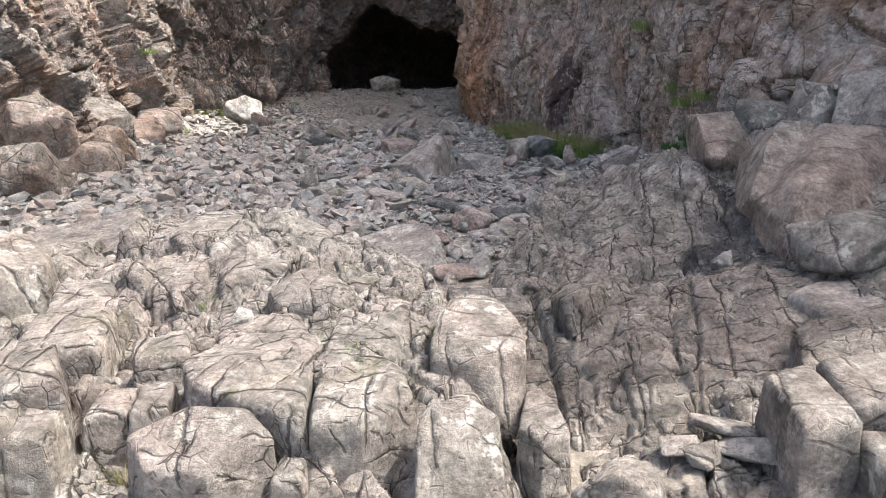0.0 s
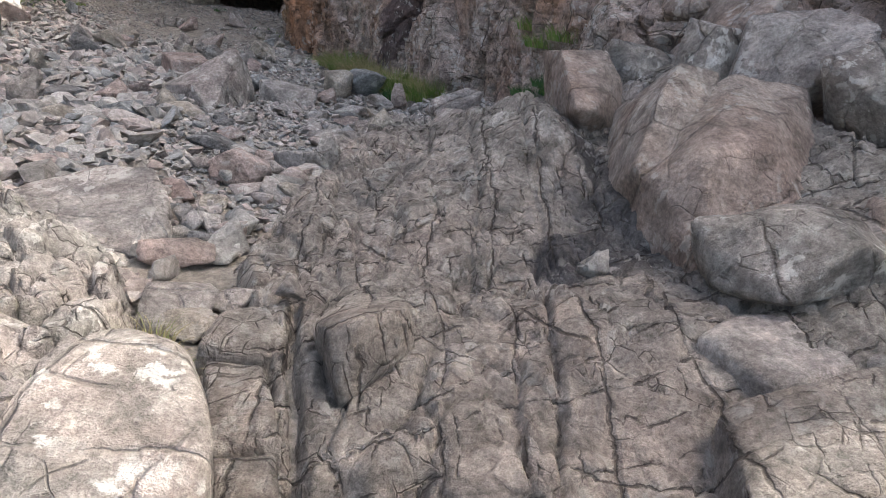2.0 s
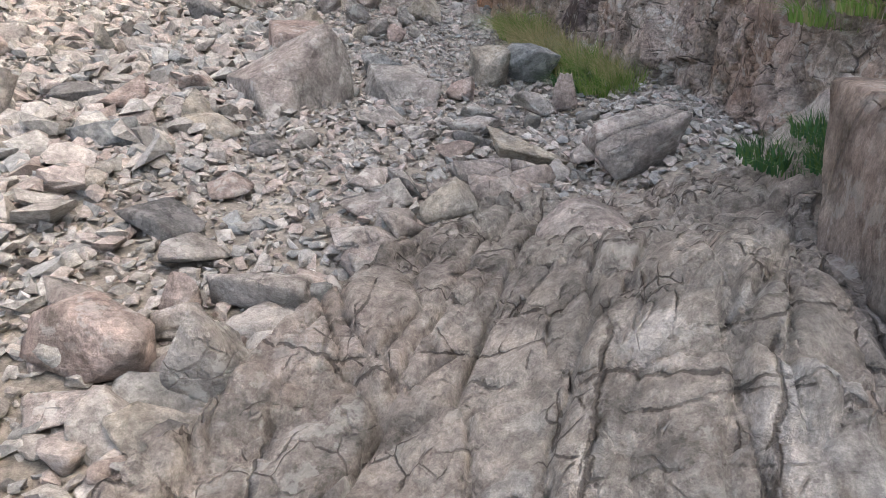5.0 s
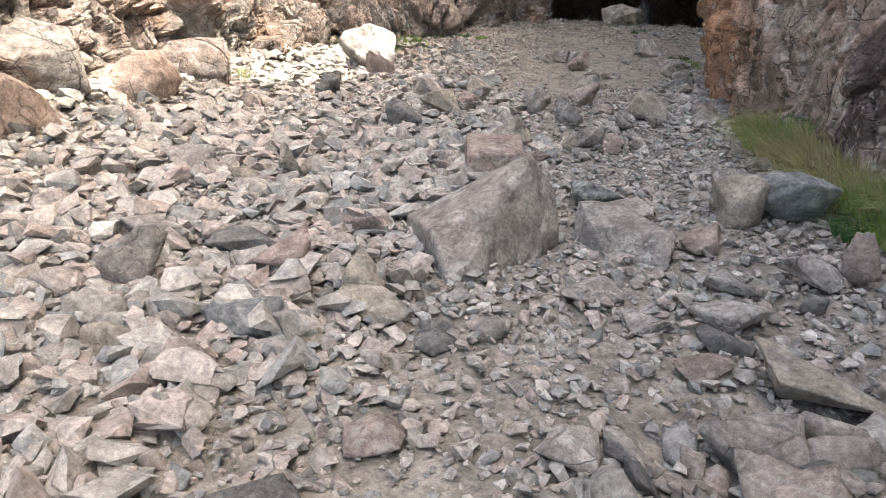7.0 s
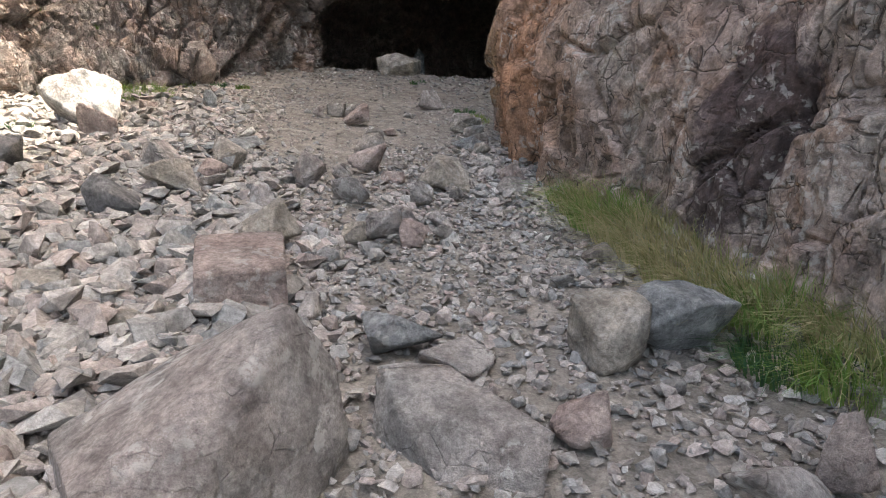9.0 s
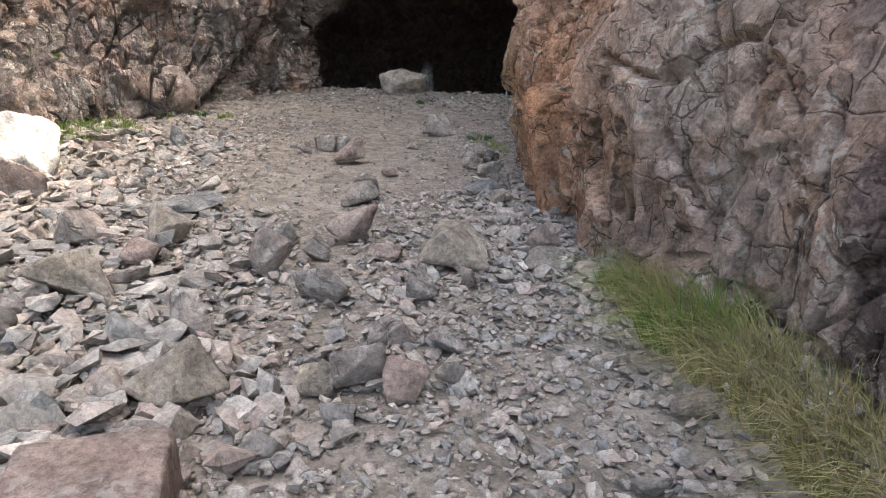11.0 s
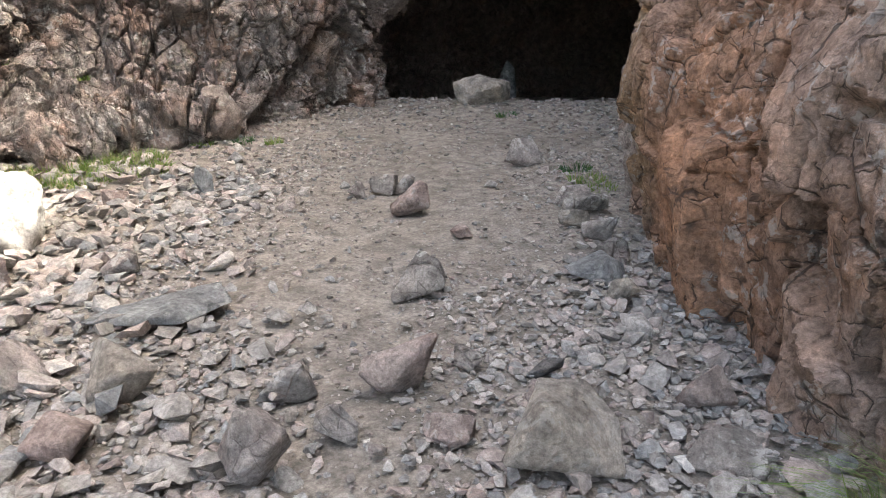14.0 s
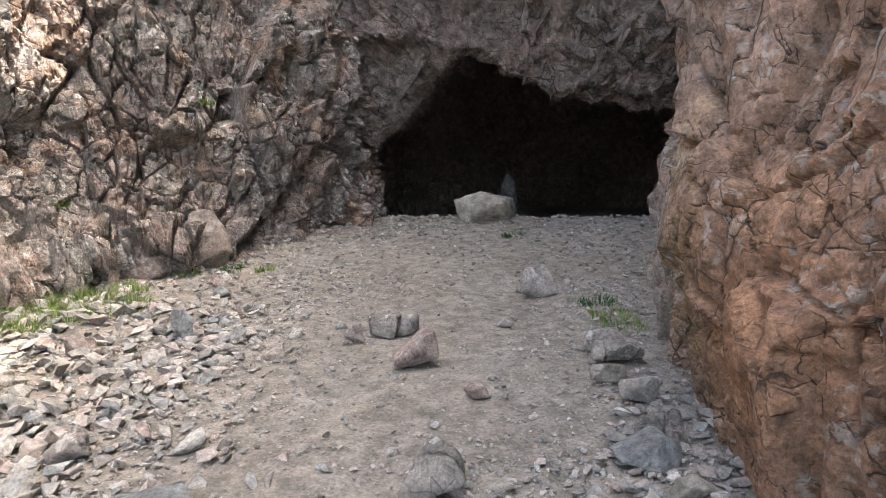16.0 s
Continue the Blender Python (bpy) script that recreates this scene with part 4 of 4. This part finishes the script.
wedge("boulder", "tall blush-coloured block leaning on a larger boulder", [(2.22, 4.88, 0.47), (2.3, 4.76, 0.3), (2.62, 5.38, 0.95), (2.42, 5.15, 0.8), (2.85, 5.35, 0.93), (2.6, 5.0, 0.68), (2.25, 5.3, 0.15), (2.5, 5.8, 0.6), (2.9, 5.8, 0.7),
      (2.9, 5.0, 0.3)], M_BLUSH, 54, levels=5, rough=0.02, worn=1)
boulder("boulder", "pale cracked rounded boulder beside the slab", (2.62, 4.08, 0.06), (0.78, 0.6, 0.5), 0.2, M_PALE, 15, boxy=0.85, worn=1)
wedge("boulder", "leaning orange-faced grey block against the slope", [(2.23, 5.73, 0.6), (2.36, 5.76, 0.6), (2.36, 5.87, 0.42), (2.48, 5.92, 0.42), (2.32, 6.37, 0.89), (2.66, 6.4, 0.92), (2.34, 6.5, 0.4), (2.75, 6.6, 0.4), (2.35, 6.8, 0.85), (2.7, 6.9, 0.85), (2.71, 6.21, 0.75), (2.78, 6.12, 0.35)],
      M_BLUSH, 17, levels=5, rough=0.01, worn=0)
wedge("boulder", "broad flat grey slab lying behind the outcrop", prism([(-3.75, 5.9), (-2.84, 6.46), (-2.47, 5.5), (-3.1, 5.36)], 0.0, -0.35, (0.05, 0.12), 0.04), M_BOULDER, 51)
wedge("boulder", "bright sunlit pale block at the outcrop edge", prism([(-3.05, 4.5), (-2.87, 4.66), (-2.6, 4.4), (-2.55, 4.2), (-2.9, 4.0)], 0.27, -0.3, (-0.2, 0.1), 0.03), M_PALE, 52)
boulder("boulder", "pale bluish rock standing inside the dark cave", (-2.1, 29.6, -0.7), (0.34, 0.34, 1.4), 0.3, M_BLUE, 53, boxy=0.2)
wedge("boulder", "flat grey slab tilted on the scree", [(-0.13, 5.66, 0.08), (-0.35, 5.75, 0.08), (-0.75, 5.55, -0.02), (-0.02, 5.42, 0.03), (0.02, 5.2, -0.1), (-0.2, 4.95, -0.15), (-0.6, 5.1, -0.12), (-0.8, 5.4, -0.3), (-0.5, 4.95, -0.35),
      (0.05, 5.1, -0.35), (0.0, 5.75, -0.35), (-0.7, 5.8, -0.35)], M_BOULDER, 18, rough=0.015)


# ---- gravel ----
def inside_floor(x, y):
    left = np.interp(y, [p[1] for p in LEFT_BASE], [p[0] for p in LEFT_BASE])
    right = np.interp(y, [p[1] for p in RIGHT_BASE[2:]], [p[0] for p in RIGHT_BASE[2:]])
    ok = (x > left - 0.2) & (x < right + 0.2)
    return ok & ((slab_z(x, y) < floor_z(x, y) + 0.05) | (y > 8.3)) & ((outcrop_z(x, y) < floor_z(x, y) + 0.03) | (y > 5.8))


def scatter(rng, count, xr, yr, lo, hi, skew=2.0):
    """Places, sizes and flatness for stones on the floor."""
    x, y = rng.uniform(*xr, count), rng.uniform(*yr, count)
    keep = inside_floor(x, y)
    x, y = x[keep], y[keep]
    return x, y, lo + (hi - lo) * rng.uniform(0, 1, len(x)) ** skew


def build_gravel():
    rng = np.random.default_rng(41)
    kinds = [pebble(rng, 9 + k % 4, 0.6) for k in range(16)]
    sets = [scatter(rng, 29000, (-3, 3), (5, 16.5), 0.03, 0.115, 2.6), scatter(rng, 11000, (-6, 0), (4.5, 14.5), 0.05, 0.17),
            scatter(rng, 14000, (-7, 2), (14.5, 27), 0.03, 0.12, 2.8), scatter(rng, 17000, (-4, 1.2), (11.5, 21), 0.018, 0.06, 2.0), scatter(rng, 3300, (-6, -0.4), (5, 13), 0.13, 0.30), scatter(rng, 500, (-6, -1.2), (13, 16.5), 0.12, 0.28),
            scatter(rng, 1500, (-7, -3), (14, 19.5), 0.1, 0.24), scatter(rng, 420, (0, 1.6), (14, 17.5), 0.09, 0.2)]
    V, Fc, n = [], [], 0
    for x, y, s in sets:
        path = bump(x, y, -1.4, 18.8, 1.35, 3.4, 0.12) + 0.75 * bump(x, y, -0.7, 14.0, 0.35, 1.8, 0.25) + 0.8 * bump(x, y, -2.0, 16.0, 0.9, 0.6)
        keep = rng.uniform(0, 1, len(x)) > 0.78 * path
        x, y, s, path = x[keep], y[keep], s[keep] * (1 - 0.35 * path[keep]), path[keep]
        z = ground_z(x, y)
        for a, b, c, e in zip(x, y, s, z):
            v, f = kinds[rng.integers(len(kinds))]
            r = np.array(Euler((rng.normal() * 0.2, rng.normal() * 0.2, rng.uniform(0, 6.3))).to_matrix())
            V.append((v * (c, c * rng.uniform(0.55, 0.95), c * rng.uniform(0.4, 0.75) * (0.85 if b > 13 else 1.0))) @ r.T + (a, b, e + c * rng.uniform(0.05, 0.42)))
            Fc.append(f + n)
            n += len(v)
    ob = new("gravel", mesh_from("gravel", np.concatenate(V), np.concatenate(Fc), M_GRAVEL))
    tagged(ob, "angular grey and pink broken stones covering the floor", "gravel", kind="stuff")


TONES = {"red": (M_RED, "angular reddish"), "tan": (M_TAN, "angular tan"), "grey": (M_BOULDER, "angular grey"), "blue": (M_BLUE, "blue-grey"), "pale": (M_PALE, "pale angular"), "dark": (M_DARK, "dark grey")}


def stone(x, y, width, height, turn, tone):
    """A loose stone whose foot is centred at x, y."""
    seed = int(abs(x) * 1000 + abs(y) * 77)
    z = float(ground_z(np.array([x]), np.array([y]))[0])
    if y < 8.3:
        z = max(z, float(slab_z(np.array([x]), np.array([y]))[0]) + 0.02, float(outcrop_z(np.array([x]), np.array([y]))[0]) + 0.02)
    size = "flat" if height < 0.45 * width else "upright" if height > 0.9 * width else "blocky"
    boulder("stone", f"{size} {TONES[tone][1]} stone lying on the gravel", (x, y, z + 0.01), (width * 1.1, width * 0.78, height * (1.4 if y > 12 else 1.6 if width < 0.3 else 1.3)), turn, TONES[tone][0], seed,
            corners=10, boxy=1.0, worn=0, levels=4 if width > 0.38 else 3, rough=0.018, group="loose stones")


stone(-0.69, 14.88, 0.37, 0.24, 0.2, "red")
stone(0.12, 14.46, 0.48, 0.22, 0.2, "tan")
stone(-0.59, 13.66, 0.30, 0.19, 0.2, "grey")
stone(-0.00, 13.78, 0.19, 0.17, 0.2, "grey")
stone(-0.93, 16.1, 0.36, 0.22, 0.2, "pale")
stone(-1.48, 17.98, 0.36, 0.25, 0.2, "red")
stone(-1.95, 18.67, 0.30, 0.15, 0.2, "pale")
stone(-2.4, 15.5, 0.78, 0.09, 0.2, "blue")
stone(-1.97, 14.50, 0.33, 0.22, 0.2, "tan")
stone(-2.65, 14.51, 0.40, 0.20, 0.2, "grey")
stone(-1.14, 13.11, 0.23, 0.21, 0.1, "grey")
stone(-0.87, 12.39, 0.43, 0.28, 0.1, "tan")
stone(-0.12, 12.59, 0.24, 0.20, 0.2, "grey")
stone(-0.32, 12.54, 0.18, 0.12, 0.2, "tan")
stone(0.11, 12.57, 0.21, 0.15, 0.2, "red")
stone(0.29, 12.67, 0.16, 0.13, 0.1, "pale")
stone(-0.07, 13.18, 0.24, 0.11, 0.1, "grey")
stone(0.23, 13.08, 0.21, 0.11, 0.1, "grey")
stone(-1.21, 14.70, 0.27, 0.16, 0.1, "grey")
stone(-1.07, 14.08, 0.28, 0.26, 0.2, "grey")
stone(0.77, 15.01, 0.25, 0.19, 0.2, "red")
stone(0.23, 16.57, 0.39, 0.15, 0.2, "blue")
stone(-0.65, 20.27, 0.47, 0.24, 0.2, "grey")
stone(-3.83, 18.34, 0.23, 0.24, 0.1, "blue")
stone(1.36, 12.65, 0.24, 0.09, 0.2, "pale")
stone(-0.01, 15.16, 0.19, 0.08, 0.2, "dark")
stone(-0.39, 15.15, 0.16, 0.10, 0.2, "pale")
stone(0.29, 14.06, 0.15, 0.10, 0.2, "pale")
stone(2.15, 8.5, 0.44, 0.32, 0.3, "grey")
boulder("boulder", "rounded grey-brown hump of rock at the slab edge", (1.8, 6.8, 0.12), (0.42, 0.38, 0.3), 0.3, M_BOULDER, 22, boxy=0.4, worn=5)
stone(0.76, 14.54, 0.3, 0.12, 0.1, "pale")
stone(-0.36, 14.50, 0.22, 0.10, 0.3, "red")
stone(-1.94, 14.05, 0.28, 0.14, 0.1, "red")
stone(-0.84, 14.39, 0.18, 0.14, 0.4, "grey")
stone(-1.80, 13.62, 0.25, 0.10, -0.3, "pale")
stone(-0.01, 18.47, 0.36, 0.14, 0.1, "grey")
stone(-1.78, 18.75, 0.22, 0.16, 0.5, "grey")
stone(0.11, 18.13, 0.38, 0.14, 0.1, "pale")
stone(0.30, 16.95, 0.30, 0.14, -0.4, "pale")
stone(0.02, 17.7, 0.24, 0.13, 0.7, "tan")
stone(0.25, 17.45, 0.3, 0.16, -0.2, "grey")
stone(0.42, 16.15, 0.26, 0.14, 0.5, "tan")
stone(-0.90, 17.45, 0.22, 0.07, -0.5, "red")
stone(-3.19, 16.12, 0.25, 0.16, 0.2, "grey")
stone(-4.55, 17.9, 0.22, 0.15, 0.1, "red")
stone(-2.19, 18.5, 0.18, 0.14, 0.3, "grey")
stone(-2.14, 10.62, 0.21, 0.20, 0.4, "tan")
stone(-2.04, 13.40, 0.46, 0.22, 0.5, "tan")
stone(1.05, 10.36, 0.23, 0.13, 0.3, "red")
stone(1.87, 10.14, 0.20, 0.21, 0.3, "red")
stone(1.61, 10.00, 0.31, 0.15, 0.3, "grey")
stone(0.26, 11.03, 0.37, 0.16, 0.4, "blue")
stone(-3.73, 13.70, 0.34, 0.25, 0.5, "dark")
stone(-4.05, 15.76, 0.40, 0.31, 0.5, "red")
stone(1.86, 4.42, 0.12, 0.1, 0.4, "grey")
stone(0.86, 7.61, 0.25, 0.07, -0.2, "grey")
stone(1.25, 7.70, 0.28, 0.12, -0.4, "pale")
stone(1.35, 8.31, 0.36, 0.12, -0.1, "grey")
stone(1.59, 8.82, 0.53, 0.17, -0.3, "tan")
stone(1.24, 9.42, 0.37, 0.12, -0.4, "grey")
stone(1.98, 8.90, 0.24, 0.08, 0.5, "grey")
stone(1.15, 8.79, 0.23, 0.07, 0.4, "red")
stone(0.77, 7.99, 0.22, 0.08, 0.3, "grey")
stone(0.97, 8.08, 0.18, 0.09, -0.3, "grey")
stone(1.03, 7.92, 0.13, 0.07, 0.1, "dark")
stone(1.55, 8.24, 0.17, 0.05, -0.2, "dark")
stone(0.69, 6.82, 0.36, 0.12, -0.3, "grey")
stone(0.04, 7.34, 0.34, 0.11, -0.4, "dark")
stone(-0.51, 7.61, 0.20, 0.10, -0.3, "tan")
stone(0.12, 7.85, 0.22, 0.07, 0.5, "red")
stone(0.30, 7.08, 0.27, 0.07, 0.4, "grey")
stone(1.26, 7.22, 0.22, 0.11, 0.4, "tan")
stone(0.98, 7.19, 0.31, 0.10, 0.4, "grey")
stone(1.06, 7.03, 0.23, 0.06, -0.3, "grey")
stone(0.01, 6.67, 0.25, 0.06, -0.2, "grey")
stone(0.27, 6.39, 0.37, 0.18, 0.2, "red")
stone(0.41, 6.69, 0.15, 0.10, 0.3, "red")
stone(0.63, 6.46, 0.21, 0.09, 0.4, "red")
stone(0.46, 6.54, 0.16, 0.04, 0.5, "grey")
stone(0.32, 6.57, 0.14, 0.03, -0.4, "grey")
stone(0.35, 6.14, 0.25, 0.06, 0.2, "grey")
stone(0.47, 6.21, 0.13, 0.06, 0.2, "tan")
stone(0.81, 6.08, 0.23, 0.19, 0.1, "grey")
stone(0.59, 6.08, 0.27, 0.08, -0.3, "tan")
stone(0.72, 5.99, 0.16, 0.04, 0.0, "pale")
stone(-0.84, 8.36, 0.39, 0.13, -0.4, "blue")
stone(1.06, 7.42, 0.20, 0.05, 0.5, "red")
stone(1.44, 7.44, 0.17, 0.08, 0.5, "grey")
stone(0.90, 6.89, 0.14, 0.05, 0.1, "grey")
stone(-0.01, 8.63, 0.19, 0.05, -0.2, "dark")
stone(-1.10, 8.94, 0.37, 0.20, 0.5, "red")
stone(-0.57, 8.97, 0.32, 0.20, 0.1, "tan")
stone(-1.63, 8.49, 0.31, 0.28, 0.5, "grey")
stone(-0.37, 8.75, 0.36, 0.12, 0.4, "tan")
stone(-0.03, 8.73, 0.16, 0.05, 0.1, "dark")
stone(-2.89, 10.21, 0.47, 0.20, -0.0, "grey")
stone(-2.38, 10.38, 0.31, 0.10, 0.2, "tan")
stone(-1.18, 7.92, 0.27, 0.11, -0.0, "tan")
stone(1.23, 9.10, 0.26, 0.08, -0.3, "dark")
stone(0.86, 9.17, 0.25, 0.06, -0.2, "grey")
stone(0.57, 9.41, 0.33, 0.11, 0.4, "grey")
stone(1.25, 9.80, 0.31, 0.08, -0.5, "grey")
stone(0.51, 10.82, 0.32, 0.11, -0.4, "grey")
stone(-0.90, 9.75, 0.28, 0.12, 0.2, "red")
stone(-1.63, 9.51, 0.30, 0.08, -0.2, "grey")
stone(-2.05, 9.11, 0.43, 0.14, 0.1, "grey")
stone(-1.75, 9.27, 0.26, 0.06, 0.0, "pale")
stone(-3.35, 9.94, 0.33, 0.11, -0.1, "red")
stone(-1.16, 10.93, 0.32, 0.10, 0.6, "tan")
stone(-0.54, 8.36, 0.24, 0.06, -0.3, "tan")
stone(-1.48, 9.17, 0.39, 0.13, -0.0, "dark")
stone(-2.88, 9.10, 0.30, 0.08, -0.3, "tan")
stone(-2.06, 11.02, 0.26, 0.08, 0.2, "tan")
stone(-2.42, 8.68, 0.23, 0.06, -0.2, "dark")
stone(-1.52, 8.78, 0.26, 0.06, -0.1, "tan")
stone(-1.80, 11.34, 0.31, 0.08, 0.3, "tan")
stone(0.10, 4.97, 0.30, 0.11, -0.1, "red")
stone(0.35, 4.55, 0.22, 0.07, 0.1, "grey")
stone(0.17, 4.44, 0.33, 0.11, 0.5, "grey")
stone(0.20, 4.32, 0.25, 0.06, -0.4, "tan")
stone(-0.04, 5.90, 0.28, 0.07, -0.4, "red")
stone(0.17, 5.78, 0.17, 0.04, -0.2, "tan")
stone(0.59, 4.41, 0.12, 0.07, 0.3, "grey")
stone(0.08, 5.38, 0.14, 0.10, 0.2, "grey")
stone(0.19, 5.38, 0.10, 0.09, -0.2, "grey")
stone(0.16, 5.22, 0.13, 0.05, -0.1, "dark")
stone(1.30, 2.90, 0.28, 0.07, -0.3, "grey")
stone(1.16, 2.72, 0.20, 0.07, 0.0, "pale")
stone(1.39, 2.74, 0.30, 0.08, -0.5, "grey")
stone(1.07, 2.80, 0.19, 0.05, 0.3, "grey")


def build_loose(count):
    """Stones the size of a fist to a head, each its own object on a shared mesh."""
    rng = np.random.default_rng(97)
    first = []
    for k in range(14):
        v, f = carve(*pebble(rng, 10, 0.9), 2, 0.015, 500 + k, 1.0, 0)
        first.append(mesh_from("stone", v, f, M_STONE, True))
    made = 0
    while made < count:
        y = rng.uniform(5.5, 21)
        x = rng.uniform(-5.5, 2.4)
        if made < 60:
            y = rng.uniform(4.8, 8.6)
            x = float(np.interp(y, [4.8, 6.6, 7.4, 8.6], [0.25, 0.9, 1.2, 1.9])) - abs(rng.normal()) * 0.3
        elif not inside_floor(np.array([x]), np.array([y]))[0] or rng.uniform() < 0.9 * float(bump(x, y, -1.4, 18.3, 1.4, 3.5)):
            continue
        big = 0.14 + 0.2 * rng.uniform() ** 2.2 * (1.0 if made < 60 or x < -0.5 and y < 14 else 0.6)
        ob = new("stone", first[made % 14])
        ob.location = (x, y, float(ground_z(np.array([x]), np.array([y]))[0]) + 0.16 * big)
        ob.rotation_euler = (rng.normal() * 0.25, rng.normal() * 0.25, rng.uniform(0, 6.3))
        ob.scale = (big, big * rng.uniform(0.6, 0.95), big * rng.uniform(0.45, 0.75))
        tagged(ob, "angular broken stone resting on the gravel", "rock", "loose stones")
        made += 1


# ---- grass ----
def tuft(name, label, at, radius, count, length, material, lean=(0, 0), width=0.006, seed=1):
    """A tuft of bent blades, each a tapering strip of three lengths."""
    rng = np.random.default_rng(seed)
    V, Fc, n = [], [], 0
    for _ in range(count):
        a, r = rng.uniform(0, 6.3), radius * math.sqrt(rng.uniform())
        foot = np.array((r * math.cos(a), r * math.sin(a), -0.03))
        out = np.array((math.cos(a) * r / radius * 0.6 + lean[0] + rng.normal() * 0.35, math.sin(a) * r / radius * 0.6 + lean[1] + rng.normal() * 0.35, 0))
        ln = length * rng.uniform(0.5, 1.15)
        side = np.array((-math.sin(a + 1.1), math.cos(a + 1.1), 0)) * width * rng.uniform(0.6, 1.3)
        strip = []
        for k, t in enumerate((0, 0.35, 0.7, 1.0)):
            p = foot + ln * (np.array((0, 0, 1)) * (t - 0.42 * t * t * min(1.6, np.linalg.norm(out) + 0.3)) + out * t * t * 0.75)
            strip += [p - side * (1 - 0.9 * t), p + side * (1 - 0.9 * t)]
        V += strip
        Fc += [(n + 2 * k, n + 2 * k + 1, n + 2 * k + 3, n + 2 * k + 2) for k in range(3)]
        n += 8
    ob = new(name, mesh_from(name, np.array(V), np.array(Fc), material))
    ob.location = at
    return tagged(ob, label, "grass", kind="stuff")


def floor_at(x, y, up=0.0):
    return (x, y, float(ground_z(np.array([x]), np.array([y]))[0]) + up)


for k, (x, y, m, ln) in enumerate(((1.38, 14.1, M_GRASS, 0.28), (1.45, 13.7, M_DRY, 0.34), (1.5, 13.3, M_GRASS, 0.36), (1.62, 12.9, M_DRY, 0.34), (1.75, 12.5, M_DRY, 0.30), (1.85, 12.1, M_DRY, 0.3),
                                   (1.98, 11.7, M_DRY, 0.34), (2.15, 11.5, M_GRASS, 0.3), (2.1, 11.1, M_LEAF, 0.2), (2.3, 10.9, M_GRASS, 0.26), (2.45, 11.2, M_DRY, 0.3))):
    tuft("grass_tuft", "long wind-bent grass at the foot of the cliff", floor_at(x, y), 0.28, 650, ln * 1.35, m, (-0.5, -0.3), 0.005, 60 + k)
for k, (x, y) in enumerate(((-6.2, 19.0), (-5.9, 19.3), (-6.4, 19.6), (-5.6, 19.7), (-6.6, 18.6), (-5.6, 18.7), (-5.2, 19.2), (-6.0, 18.4))):
    tuft("grass_tuft", "short bright green grass below the cliff", floor_at(x, y), 0.38, 420, 0.24, M_GRASS, (0.2, -0.3), 0.006, 80 + k)
for k, (x, y, r) in enumerate(((-4.85, 21.1, 0.16), (-4.4, 21.2, 0.14), (-5.3, 20.8, 0.14), (-0.05, 19.9, 0.2), (0.08, 19.5, 0.2), (0.2, 19.2, 0.2), (-1.3, 23.3, 0.16), (-5.0, 10.8, 0.2), (-5.2, 13.7, 0.25), (-4.9, 15.5, 0.2))):
    tuft("grass_tuft", "small green plant growing among stones", floor_at(x, y), r, 160, 0.16, (M_LEAF, M_GRASS)[k % 3 > 0], (0, -0.2), 0.007, 90 + k)
for k, (x, y) in enumerate(((2.5, 7.2), (2.7, 7.3), (2.85, 7.1), (2.65, 7.0))):
    tuft("grass_tuft", "green grass on a ledge beside the slab", on_surface("slab_outcrop", x=x, y=y), 0.2, 520, 0.13, M_LEAF, (-0.3, -0.2), 0.004, 105 + k)
for k, (y, z, n) in enumerate(((8.9, 0.8, 240), (9.4, 0.95, 240), (8.6, 0.9, 200), (10.4, 1.75, 220), (6.4, 1.7, 200), (5.6, 1.6, 160))):
    tuft("grass_tuft", "grass hanging from a ledge of the cliff", on_surface("cliff_right", y=y, z=z), 0.22, n, 0.24, M_GRASS, (-0.5, -0.2), 0.006, 110 + k)
for k, (y, z) in enumerate(((9.5, 0.9), (11.5, 1.2), (13.5, 1.5), (20.6, 0.9), (21.3, 0.7), (19.8, 1.1), (21.9, 2.2))):
    tuft("grass_tuft", "small green tuft on a ledge of the cliff", on_surface("cliff_left", y=y, z=z), 0.14, 120, 0.15, M_GRASS, (0.3, -0.2), 0.006, 130 + k)
for k, (x, y, z) in enumerate(((0.06, 3.86, -0.1), (0.14, 3.95, -0.1), (0.1, 4.1, -0.08))):
    tuft("grass_tuft", "dry grey-green grass growing at the outcrop edge", (x, y, z - 0.04), 0.1, 130, 0.15, M_DRY, (0.1, -0.1), 0.003, 160 + k)
for k, (x, y) in enumerate(((-1.55, 2.75), (-1.4, 2.65), (-0.45, 3.05), (-0.25, 2.95), (-0.05, 3.5), (-1.1, 3.6), (-1.45, 4.0), (0.45, 3.65), (0.1, 4.25))):
    tuft("grass_tuft", "thin grass growing in a crack of the outcrop", on_surface("pale_outcrop", x=x, y=y), 0.06, 70, 0.14, (M_GRASS, M_DRY)[k % 2], (0, -0.1), 0.003, 150 + k)

build_loose(240)
build_gravel()
